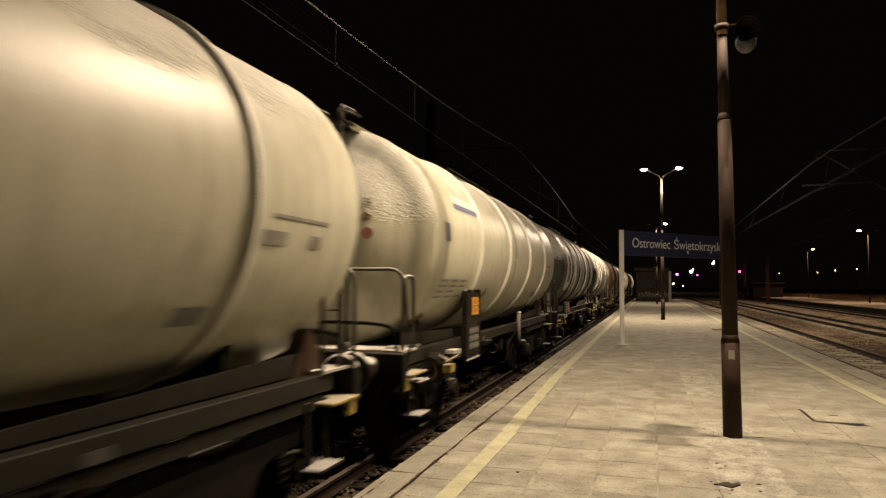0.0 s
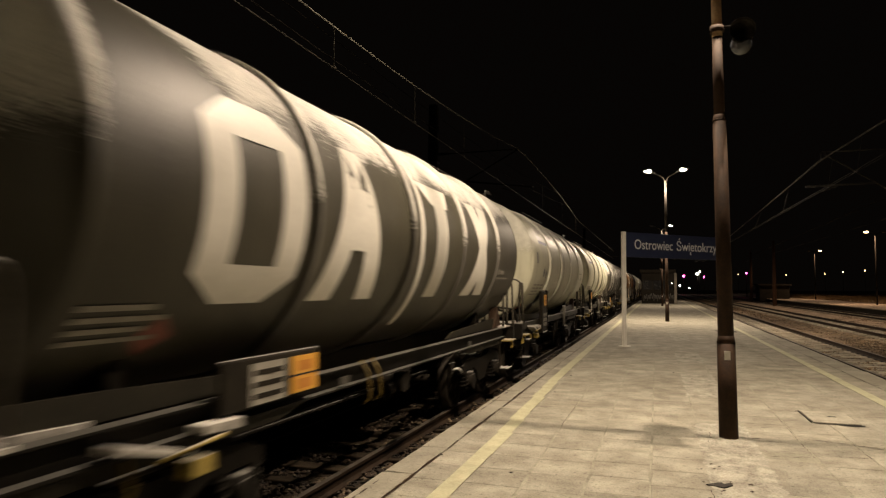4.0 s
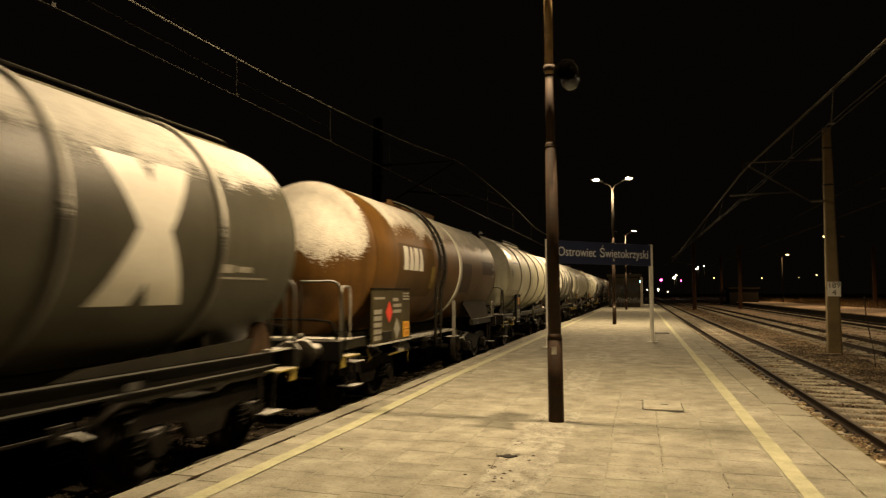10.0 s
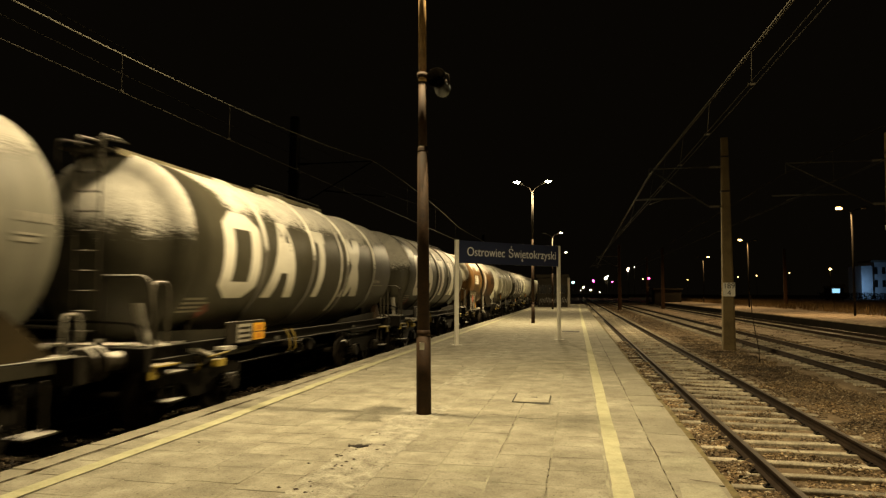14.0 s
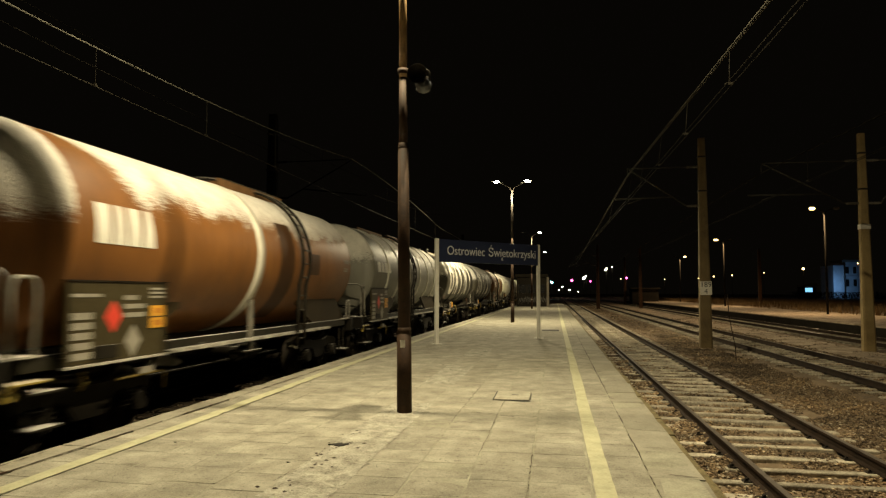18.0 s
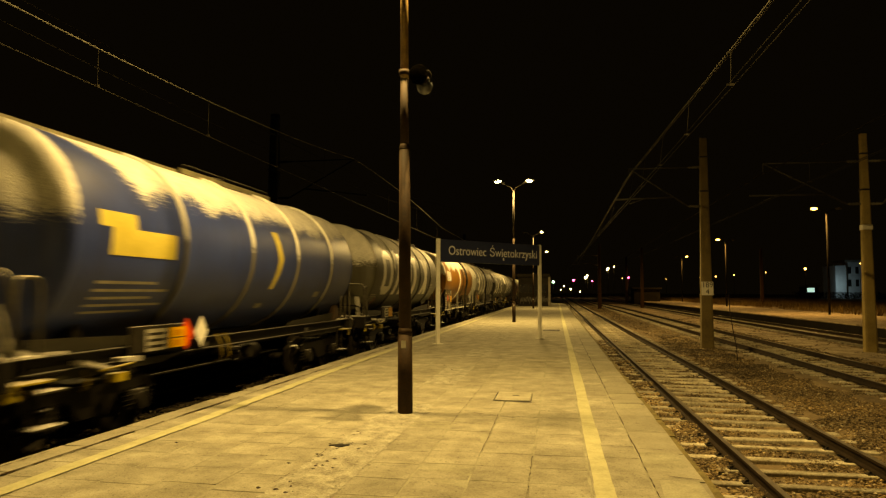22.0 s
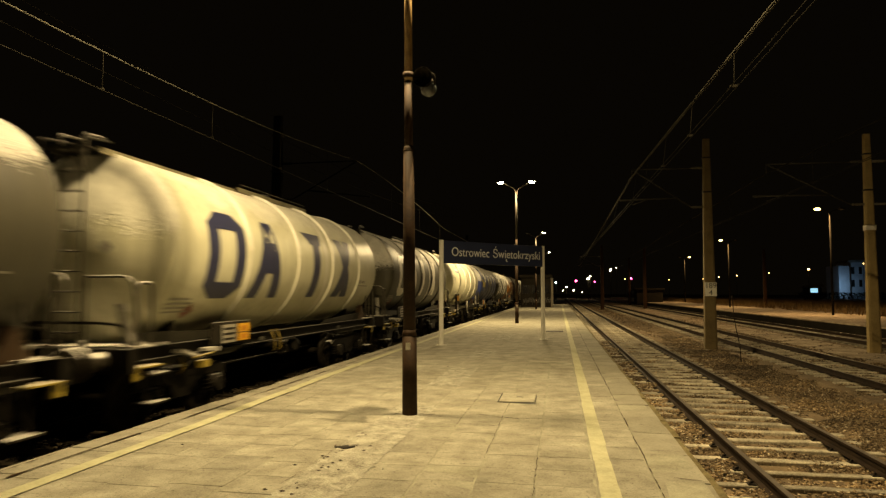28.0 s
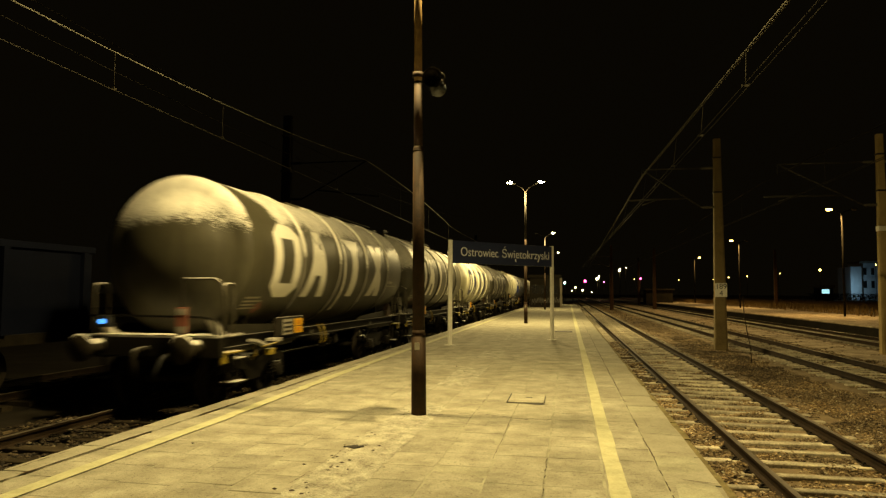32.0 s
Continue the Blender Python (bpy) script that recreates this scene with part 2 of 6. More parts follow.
AX = 2.60   # tank axis above the rail
M = dict(
    slab=surface("paving_slab", (0.165, 0.156, 0.122), (0.405, 0.388, 0.312), 0.92, coarse=2.6, fine=70, relief=1.0, depth=0.012, vary=0.10, placed=True, spec=0.25, speckle=0.6),
    coping=surface("coping_stone", (0.205, 0.194, 0.152), (0.33, 0.314, 0.25), 0.9, coarse=2.0, fine=38, relief=0.6, depth=0.01, vary=0.06, placed=True, spec=0.3, speckle=0.4),
    mortar=surface("joint_dirt", (0.15, 0.143, 0.107), (0.40, 0.39, 0.30), 0.95, coarse=2.2, fine=50, relief=0.7, placed=True),
    rubble=surface("crumbled_concrete", (0.13, 0.122, 0.092), (0.50, 0.485, 0.40), 0.95, coarse=4.5, fine=40, relief=1.0, depth=0.03),
    yellow=surface("yellow_paint", (0.33, 0.322, 0.208), (0.52, 0.51, 0.335), 0.85, coarse=4, fine=40, relief=0.3, placed=True),
    ground=surface("trackside_ground", (0.07, 0.046, 0.026), (0.29, 0.215, 0.132), 0.95, coarse=0.7, fine=14, relief=1.0, depth=0.03),
    stone=None,
    rail=surface("rail_rust", (0.010, 0.0062, 0.0038), (0.032, 0.020, 0.012), 0.75, 0.0, coarse=4, fine=60, relief=0.2, spec=0.12),
    railhead=surface("rail_polish", (0.09, 0.075, 0.06), (0.20, 0.175, 0.15), 0.5, 0.35, coarse=4, fine=60, relief=0.05),
    sleeper=surface("sleeper", (0.035, 0.027, 0.017), (0.66, 0.60, 0.46), 0.9, coarse=2.5, fine=30, relief=0.6, vary=0.25),
    dark_sleeper=surface("dark_sleeper", (0.014, 0.010, 0.006), (0.060, 0.046, 0.030), 0.9, coarse=2.5, fine=30, relief=0.6, vary=0.25, spec=0.15),
    ladder_steel=surface("frosted_ladder", (0.030, 0.026, 0.019), (0.095, 0.085, 0.065), 0.7, coarse=5, fine=30, relief=0.2, snow=0.75, spec=0.15, snow_from=-0.1),
    iron=surface("dark_iron", (0.012, 0.010, 0.008), (0.04, 0.033, 0.026), 0.6, 0.3, coarse=3, fine=30, relief=0.3, spec=0.15),
    rust=surface("rusty_pole", (0.01275, 0.006375, 0.00255), (0.0375, 0.01875, 0.0075), 0.75, 0.0, coarse=5, fine=35, relief=0.4, depth=0.004, spec=0.2),
    white=surface("white_post", (0.60, 0.58, 0.50), (0.78, 0.76, 0.68), 0.55, coarse=3, fine=30, relief=0.1),
    navy=surface("navy_panel", (0.016, 0.022, 0.052), (0.024, 0.032, 0.07), 0.45, coarse=2, fine=30, relief=0.05),
    letter=surface("sign_letters", (0.52, 0.53, 0.54), (0.64, 0.65, 0.66), 0.5, coarse=3, fine=30, relief=0.02),
    pale_concrete=surface("pale_mast_concrete", (0.21, 0.155, 0.066), (0.40, 0.300, 0.140), 0.9, coarse=1.5, fine=25, relief=0.4),
    concrete=surface("mast_concrete", (0.100, 0.072, 0.033), (0.205, 0.153, 0.072), 0.9, coarse=1.5, fine=25, relief=0.4),
    wire=surface("copper_wire", (0.014, 0.0125, 0.009), (0.028, 0.025, 0.018), 0.6, 0.0, coarse=4, fine=20, relief=0.0, spec=0.12),
    grey=surface("grey_metal", (0.13, 0.13, 0.125), (0.24, 0.24, 0.23), 0.5, 0.4, coarse=3, fine=30, relief=0.1),
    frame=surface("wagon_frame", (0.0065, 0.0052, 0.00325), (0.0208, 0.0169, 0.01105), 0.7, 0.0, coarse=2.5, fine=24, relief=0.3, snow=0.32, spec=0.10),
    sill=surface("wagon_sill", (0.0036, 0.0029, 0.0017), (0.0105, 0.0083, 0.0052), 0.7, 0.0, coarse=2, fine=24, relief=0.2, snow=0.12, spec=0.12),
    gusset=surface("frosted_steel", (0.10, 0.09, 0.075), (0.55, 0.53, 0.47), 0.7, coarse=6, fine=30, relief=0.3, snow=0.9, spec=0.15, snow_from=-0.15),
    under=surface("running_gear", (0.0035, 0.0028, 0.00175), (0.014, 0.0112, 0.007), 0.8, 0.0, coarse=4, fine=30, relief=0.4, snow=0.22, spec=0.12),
    wheel=surface("wheel_steel", (0.0099, 0.0077, 0.00495), (0.033, 0.02585, 0.01705), 0.7, 0.0, coarse=5, fine=30, relief=0.3, spec=0.2),
    orange=surface("orange_plate", (0.52, 0.255, 0.018), (0.62, 0.315, 0.035), 0.5, coarse=4, fine=30, relief=0.02),
    black=surface("black_paint", (0.012, 0.012, 0.012), (0.03, 0.03, 0.03), 0.5, coarse=4, fine=30, relief=0.02, spec=0.2),
    pale=surface("pale_lettering", (0.55, 0.54, 0.50), (0.72, 0.71, 0.66), 0.5, coarse=4, fine=30, relief=0.02),
    red=surface("red_diamond", (0.50, 0.03, 0.02), (0.65, 0.06, 0.03), 0.5, coarse=4, fine=30, relief=0.02),
    yellowmark=surface("yellow_mark", (0.42, 0.34, 0.09), (0.60, 0.50, 0.16), 0.5, coarse=4, fine=30, relief=0.02),
    bluemark=surface("faded_blue_mark", (0.10, 0.115, 0.20), (0.20, 0.215, 0.30), 0.5, coarse=4, fine=30, relief=0.02),
    navymark=surface("navy_mark", (0.012, 0.014, 0.045), (0.022, 0.026, 0.07), 0.5, coarse=4, fine=30, relief=0.02),
    catedge=surface("catwalk_edge", (0.09, 0.079, 0.047), (0.23, 0.205, 0.125), 0.7, coarse=4, fine=30, relief=0.3),
    pole_grey=surface("dirty_grey_steel", (0.09, 0.083, 0.065), (0.20, 0.185, 0.15), 0.6, coarse=4, fine=30, relief=0.2),
    label_plate=surface("grimy_label_plate", (0.022, 0.021, 0.016), (0.06, 0.056, 0.044), 0.6, coarse=4, fine=30, relief=0.1),
    fadedgrey=surface("faded_lettering", (0.17, 0.16, 0.13), (0.30, 0.285, 0.24), 0.6, coarse=5, fine=30, relief=0.02),
    label=surface("dirty_label", (0.16, 0.15, 0.12), (0.33, 0.31, 0.26), 0.6, coarse=5, fine=30, relief=0.02),
    flap=surface("brown_saddle", (0.017, 0.012, 0.005), (0.034, 0.024, 0.0105), 0.6, coarse=2, fine=24, relief=0.2, spec=0.12),
    rustmark=surface("number_black", (0.36, 0.14, 0.012), (0.5, 0.2, 0.02), 0.6, coarse=4, fine=30, relief=0.0),
    hose=surface("dull_yellow_hose", (0.11, 0.075, 0.012), (0.22, 0.155, 0.026), 0.7, coarse=6, fine=30, relief=0.1),
    dimwall=surface("dark_wall", (0.011, 0.0095, 0.0068), (0.026, 0.022, 0.016), 0.9, coarse=1, fine=18, relief=0.3, spec=0.1),
    hedge=surface("bare_hedge", (0.008, 0.008, 0.006), (0.02, 0.018, 0.012), 0.9, coarse=1, fine=18, relief=0.0, spec=0.1),
    # colour set close to the night sky's, so that unlit steel hardly shows
    dim_steel=surface("dimmed_steel", (0.008, 0.0072, 0.0055), (0.017, 0.015, 0.012), 0.8, coarse=3, fine=20, relief=0.0, spec=0.03),
    buffer=surface("frosted_buffer", (0.010, 0.008, 0.005), (0.030, 0.024, 0.016), 0.7, coarse=3, fine=24, relief=0.3, snow=0.9, spec=0.12, snow_from=-0.05),
    dullred=surface("faded_red", (0.16, 0.05, 0.035), (0.26, 0.09, 0.06), 0.6, coarse=4, fine=30, relief=0.05),
    # rusty pole lightened to ochre: the lanterns' light put into the colour
    ochre=surface("lamplit_ochre_pole", (0.13, 0.078, 0.030), (0.30, 0.19, 0.078), 0.55, coarse=5, fine=35, relief=0.4, depth=0.004),
    browndark=surface("dark_brown", (0.030, 0.014, 0.006), (0.058, 0.028, 0.011), 0.5, coarse=2, fine=22, relief=0.1, spec=0.15),
    dark_bed=surface("dark_ballast_bed", (0.017, 0.01275, 0.0085), (0.068, 0.051, 0.034), 0.95, coarse=1.2, fine=16, relief=0.9, depth=0.03, spec=0.15),
    galvanised=surface("galvanised_cable", (0.065, 0.062, 0.048), (0.13, 0.125, 0.10), 0.6, coarse=4, fine=20, relief=0.0, spec=0.2),
    carrier=surface("dull_cable", (0.034, 0.032, 0.025), (0.070, 0.066, 0.052), 0.6, coarse=4, fine=20, relief=0.0, spec=0.15),
    cinder=surface("coal_cinder", (0.012, 0.010, 0.008), (0.035, 0.029, 0.022), 0.95, coarse=1.2, fine=20, relief=0.8, spec=0.1),
    sand=surface("frosted_sand", (0.095, 0.060, 0.034), (0.66, 0.54, 0.39), 0.95, coarse=1.1, fine=16, relief=0.9, depth=0.03),
    olive_steel=surface("olive_brown_steel", (0.009, 0.007875, 0.00465), (0.02325, 0.02025, 0.01238), 0.7, coarse=2, fine=24, relief=0.2, spec=0.15),
    dirty_yellow=surface("dirty_yellow_paint", (0.09, 0.066, 0.013), (0.42, 0.31, 0.045), 0.7, coarse=7, fine=30, relief=0.2, snow=0.45),
    steptop=surface("frosted_step", (0.012, 0.010, 0.007), (0.04, 0.034, 0.024), 0.75, coarse=4, fine=30, relief=0.3, snow=0.62, spec=0.12, snow_from=0.0),
    stain=surface("tar_stain", (0.020, 0.012, 0.006), (0.05, 0.028, 0.014), 0.6, coarse=2, fine=22, relief=0.1, spec=0.2),
    board=surface("notice_board_olive", (0.028, 0.022, 0.0095), (0.056, 0.045, 0.021), 0.55, coarse=3, fine=30, relief=0.1, spec=0.15),
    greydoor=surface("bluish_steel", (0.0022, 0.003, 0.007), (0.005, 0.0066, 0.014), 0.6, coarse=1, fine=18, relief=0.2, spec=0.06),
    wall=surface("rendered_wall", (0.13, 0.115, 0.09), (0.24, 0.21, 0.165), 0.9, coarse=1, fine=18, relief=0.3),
    glass=surface("dark_glass", (0.01, 0.01, 0.01), (0.02, 0.02, 0.02), 0.12, coarse=1, fine=5, relief=0.0),
    paintmark=surface("sprayed_paint", (0.07, 0.068, 0.062), (0.16, 0.153, 0.14), 0.7, coarse=4, fine=30, relief=0.0),
    grass=surface("dry_grass", (0.085, 0.052, 0.019), (0.21, 0.135, 0.055), 0.9, coarse=3, fine=20, relief=0.0),
    facade=surface("pale_facade", (0.36, 0.37, 0.39), (0.52, 0.53, 0.55), 0.85, coarse=0.4, fine=8, relief=0.1),
    opal=surface("opal_glass", (0.055, 0.060, 0.068), (0.10, 0.108, 0.122), 0.2, coarse=3, fine=20, relief=0.0),
    lampglow=glow("lamp_glow", (1.0, 0.86, 0.60), 30.0),
    lampglow2=glow("sodium_glow", (1.0, 0.62, 0.24), 9.0),
    pinkglow=glow("signal_red_glow", (1.0, 0.06, 0.35), 14.0),
    blueglow=glow("signal_blue_glow", (0.35, 0.85, 1.0), 16.0),
    coldglow=glow("cold_window_glow", (0.28, 0.62, 1.0), 0.8),
    tailglow=glow("tail_light_glow", (0.03, 0.22, 1.0), 2.5),
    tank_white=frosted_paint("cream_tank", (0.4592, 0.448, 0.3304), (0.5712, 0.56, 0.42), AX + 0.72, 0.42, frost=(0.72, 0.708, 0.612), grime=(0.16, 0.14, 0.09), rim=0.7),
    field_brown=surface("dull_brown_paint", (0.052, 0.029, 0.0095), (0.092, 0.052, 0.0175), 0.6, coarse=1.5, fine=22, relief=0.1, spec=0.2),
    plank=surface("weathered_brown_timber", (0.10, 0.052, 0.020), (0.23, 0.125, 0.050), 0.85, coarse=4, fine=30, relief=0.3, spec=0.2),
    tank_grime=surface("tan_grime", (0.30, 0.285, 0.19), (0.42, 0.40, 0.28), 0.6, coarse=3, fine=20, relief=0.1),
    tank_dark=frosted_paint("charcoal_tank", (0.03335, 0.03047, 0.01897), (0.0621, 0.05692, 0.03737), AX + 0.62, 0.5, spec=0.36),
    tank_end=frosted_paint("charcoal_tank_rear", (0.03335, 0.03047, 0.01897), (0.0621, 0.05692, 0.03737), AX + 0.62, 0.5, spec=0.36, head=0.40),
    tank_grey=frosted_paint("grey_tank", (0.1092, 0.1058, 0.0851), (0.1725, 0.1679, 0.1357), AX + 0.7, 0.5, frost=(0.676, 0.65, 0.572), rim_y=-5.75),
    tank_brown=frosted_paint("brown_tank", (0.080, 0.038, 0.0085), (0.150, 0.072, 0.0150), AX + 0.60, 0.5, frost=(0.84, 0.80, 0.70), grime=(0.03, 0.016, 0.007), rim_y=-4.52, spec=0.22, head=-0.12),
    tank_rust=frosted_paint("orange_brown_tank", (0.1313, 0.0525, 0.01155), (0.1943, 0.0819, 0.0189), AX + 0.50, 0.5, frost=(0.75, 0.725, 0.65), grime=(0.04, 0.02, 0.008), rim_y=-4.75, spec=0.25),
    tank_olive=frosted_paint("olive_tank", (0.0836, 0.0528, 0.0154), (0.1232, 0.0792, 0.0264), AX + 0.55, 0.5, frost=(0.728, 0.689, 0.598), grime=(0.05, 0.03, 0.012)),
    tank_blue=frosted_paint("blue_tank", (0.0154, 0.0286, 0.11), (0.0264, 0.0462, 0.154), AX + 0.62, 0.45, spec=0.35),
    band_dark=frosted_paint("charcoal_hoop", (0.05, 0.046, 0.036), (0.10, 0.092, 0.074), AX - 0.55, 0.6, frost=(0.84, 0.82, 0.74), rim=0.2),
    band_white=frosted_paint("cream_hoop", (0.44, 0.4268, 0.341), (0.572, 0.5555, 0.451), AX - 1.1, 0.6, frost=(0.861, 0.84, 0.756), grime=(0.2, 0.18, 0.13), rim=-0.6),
    contact=surface("dull_copper", (0.005, 0.0045, 0.0035), (0.011, 0.010, 0.0075), 0.65, 0.0, coarse=4, fine=20, relief=0.0, spec=0.05),
    band_pale=surface("frosted_band", (0.437, 0.414, 0.3335), (0.69, 0.667, 0.575), 0.6, coarse=3, fine=40, relief=0.3),
    brand_white=surface("white_tank_marking", (0.552, 0.5347, 0.4715), (0.713, 0.6957, 0.621), 0.45, coarse=2, fine=24, relief=0.05),
)


def island_stone(name, stops):
    m, nt, b = nodes_of(name, 0.92)
    geo = nt.nodes.new("ShaderNodeNewGeometry")
    col = ramp(nt, geo.outputs["Random Per Island"], stops)
    col = mixed(nt, 0.5, col, ramp(nt, noise_at(nt, 60, 3), ((0.3, (0.25, 0.24, 0.22)), (0.7, (1, 1, 1)))), "MULTIPLY")
    drift = maths(nt, "ADD", maths(nt, "MULTIPLY", noise_at(nt, 0.55, 5, 0.65, coord="Placed"), 0.6), maths(nt, "MULTIPLY", noise_at(nt, 3.2, 4, 0.7, coord="Placed"), 0.4))
    col = mixed(nt, 1.0, col, ramp(nt, drift, ((0.36, (0.26, 0.235, 0.20)), (0.50, (1, 1, 1)), (0.64, (2.2, 2.1, 1.9)))), "MULTIPLY")
    nt.links.new(col, b.inputs["Base Color"])
    return m


M["moss"] = surface("mossy_lip", (0.075, 0.060, 0.030), (0.22, 0.182, 0.095), 0.95, coarse=6, fine=40, relief=0.8, depth=0.01, spec=0.2)
M["dark_stone"] = island_stone("dark_ballast_stone", ((0.0, (0.016, 0.011, 0.007)), (0.6, (0.060, 0.041, 0.024)), (0.9, (0.12, 0.09, 0.056)), (1.0, (0.20, 0.17, 0.13))))
M["stone"] = island_stone("ballast_stone", ((0.0, (0.045, 0.029, 0.016)), (0.45, (0.165, 0.114, 0.064)), (0.90, (0.33, 0.25, 0.155)), (1.0, (0.55, 0.49, 0.38))))


# ---- mesh helpers ----
def box(bm, x0, x1, y0, y1, z0, z1, bevel=0.0):
    vs = [bm.verts.new((x, y, z)) for z in (z0, z1) for y in (y0, y1) for x in (x0, x1)]
    fs = [bm.faces.new([vs[i] for i in q]) for q in ((0, 2, 3, 1), (4, 5, 7, 6), (0, 1, 5, 4), (2, 6, 7, 3), (0, 4, 6, 2), (1, 3, 7, 5))]
    if bevel:
        bmesh.ops.bevel(bm, geom=list({e for f in fs for e in f.edges}), offset=bevel, segments=2, profile=0.5, affect="EDGES")
    return bm


def tube(bm, p0, p1, r0, r1=None, seg=12, caps=True):
    """A round bar from p0 to p1."""
    r1 = r0 if r1 is None else r1
    p0, p1 = Vector(p0), Vector(p1)
    q = (p1 - p0).to_track_quat("Z", "Y")
    rings = []
    for p, r in ((p0, r0), (p1, r1)):
        rings.append([bm.verts.new(p + q @ Vector((r * math.cos(a), r * math.sin(a), 0))) for a in (2 * math.pi * i / seg for i in range(seg))])
    for i in range(seg):
        f = bm.faces.new((rings[0][i], rings[0][(i + 1) % seg], rings[1][(i + 1) % seg], rings[1][i]))
        f.smooth = True
    if caps:
        bm.faces.new(rings[0][::-1])
        bm.faces.new(rings[1])
    return bm


def pipe(bm, pts, r, seg=8):
    """A bent bar through the points, one ring a point."""
    pts = [Vector(p) for p in pts]
    rings = []
    for i, p in enumerate(pts):
        d = (pts[min(i + 1, len(pts) - 1)] - pts[max(i - 1, 0)]).normalized()
        q = d.to_track_quat("Z", "Y")
        rings.append([bm.verts.new(p + q @ Vector((r * math.cos(a), r * math.sin(a), 0))) for a in (2 * math.pi * k / seg for k in range(seg))])
    for a, b in zip(rings, rings[1:]):
        # nearest turn of the next ring, so that the bar does not twist
        k0 = min(range(seg), key=lambda k: (b[k].co - a[0].co).length)
        for i in range(seg):
            f = bm.faces.new((a[i], a[(i + 1) % seg], b[(i + 1 + k0) % seg], b[(i + k0) % seg]))
            f.smooth = True
    bm.faces.new(rings[0][::-1]), bm.faces.new(rings[-1])
    return bm


def arc(pts, n=4, cut=0.3):
    """Rounds the corners of a polyline."""
    pts = [Vector(p) for p in pts]
    out = [pts[0]]
    for a, b, c in zip(pts, pts[1:], pts[2:]):
        u, v = b + (a - b) * cut, b + (c - b) * cut
        out += [u.lerp(b, k / n).lerp(b.lerp(v, k / n), k / n) for k in range(n + 1)]
    return out + [pts[-1]]


def prism(bm, outline, axis, a, b):
    """The outline (pairs in the plane across the axis) drawn out from a to b."""
    def at(p, v):
        return {"x": (v, p[0], p[1]), "y": (p[0], v, p[1]), "z": (p[0], p[1], v)}[axis]
    lo, hi = [bm.verts.new(at(p, a)) for p in outline], [bm.verts.new(at(p, b)) for p in outline]
    n = len(outline)
    bm.faces.new(lo[::-1]), bm.faces.new(hi)
    for i in range(n):
        bm.faces.new((lo[i], lo[(i + 1) % n], hi[(i + 1) % n], hi[i]))
    bmesh.ops.recalc_face_normals(bm, faces=bm.faces)
    return bm


def turned(bm, profile, seg=48, axis_z=0.0, close=False):
    """Spins a profile of (y, radius) round the y axis at the height axis_z."""
    rings = []
    for y, r in profile:
        if r < 1e-5:
            rings.append([bm.verts.new((0, y, axis_z))])
        else:
            rings.append([bm.verts.new((r * math.sin(a), y, axis_z + r * math.cos(a))) for a in (2 * math.pi * i / seg for i in range(seg))])
    pairs = list(zip(rings, rings[1:])) + ([(rings[-1], rings[0])] if close else [])
    for a, b in pairs:
        for i in range(seg):
            j = (i + 1) % seg
            if len(a) == 1:
                f = bm.faces.new((a[0], b[i], b[j]))
            elif len(b) == 1:
                f = bm.faces.new((a[i], b[0], a[j]))
            else:
                f = bm.faces.new((a[i], b[i], b[j], a[j]))
            f.smooth = True
    bmesh.ops.recalc_face_normals(bm, faces=bm.faces)
    return bm


def mesh_of(name, bm, material):
    me = bpy.data.meshes.new(name)
    bm.to_mesh(me)
    bm.free()
    me.materials.append(material)
    return me


def part(name, bm, material, parent, label="", at=None):
    ob = new(name, mesh_of(name, bm, material))
    ob.parent = parent
    if at is not None:
        ob.location = at
    if label:
        ob["label"] = label
    return ob


def thing(name, label, category, bm=None, material=None, at=(0, 0, 0), group="", kind=""):
    ob = new(name, mesh_of(name, bm, material) if bm else None)
    ob.location = at
    return tagged(ob, label, category, group, kind)


def B():
    return bmesh.new()


# ---- the setting ----
FLOOR = -0.60
ground = thing("ground", "dark ballast and frozen earth between the tracks", "ground", box(B(), -420, 420, -420, 1600, FLOOR - 0.5, FLOOR), M["ground"], kind="structure")


def platform_block(name, x0, x1, y0, y1, top, label):
    bm = B()
    box(bm, x0 + 0.05, x1 - 0.05, y0, y1, FLOOR - 0.2, top - 0.0045)
    return thing(name, label, "platform", bm, M["mortar"], kind="structure")


X0, X1 = -3.03, 3.25
platform = platform_block("platform", X0, X1, -40, 99, 0.0, "low island platform paved with worn concrete slabs, dusted with frost")
COLS = [-2.815 + i * (5.61 / 11) for i in range(12)]


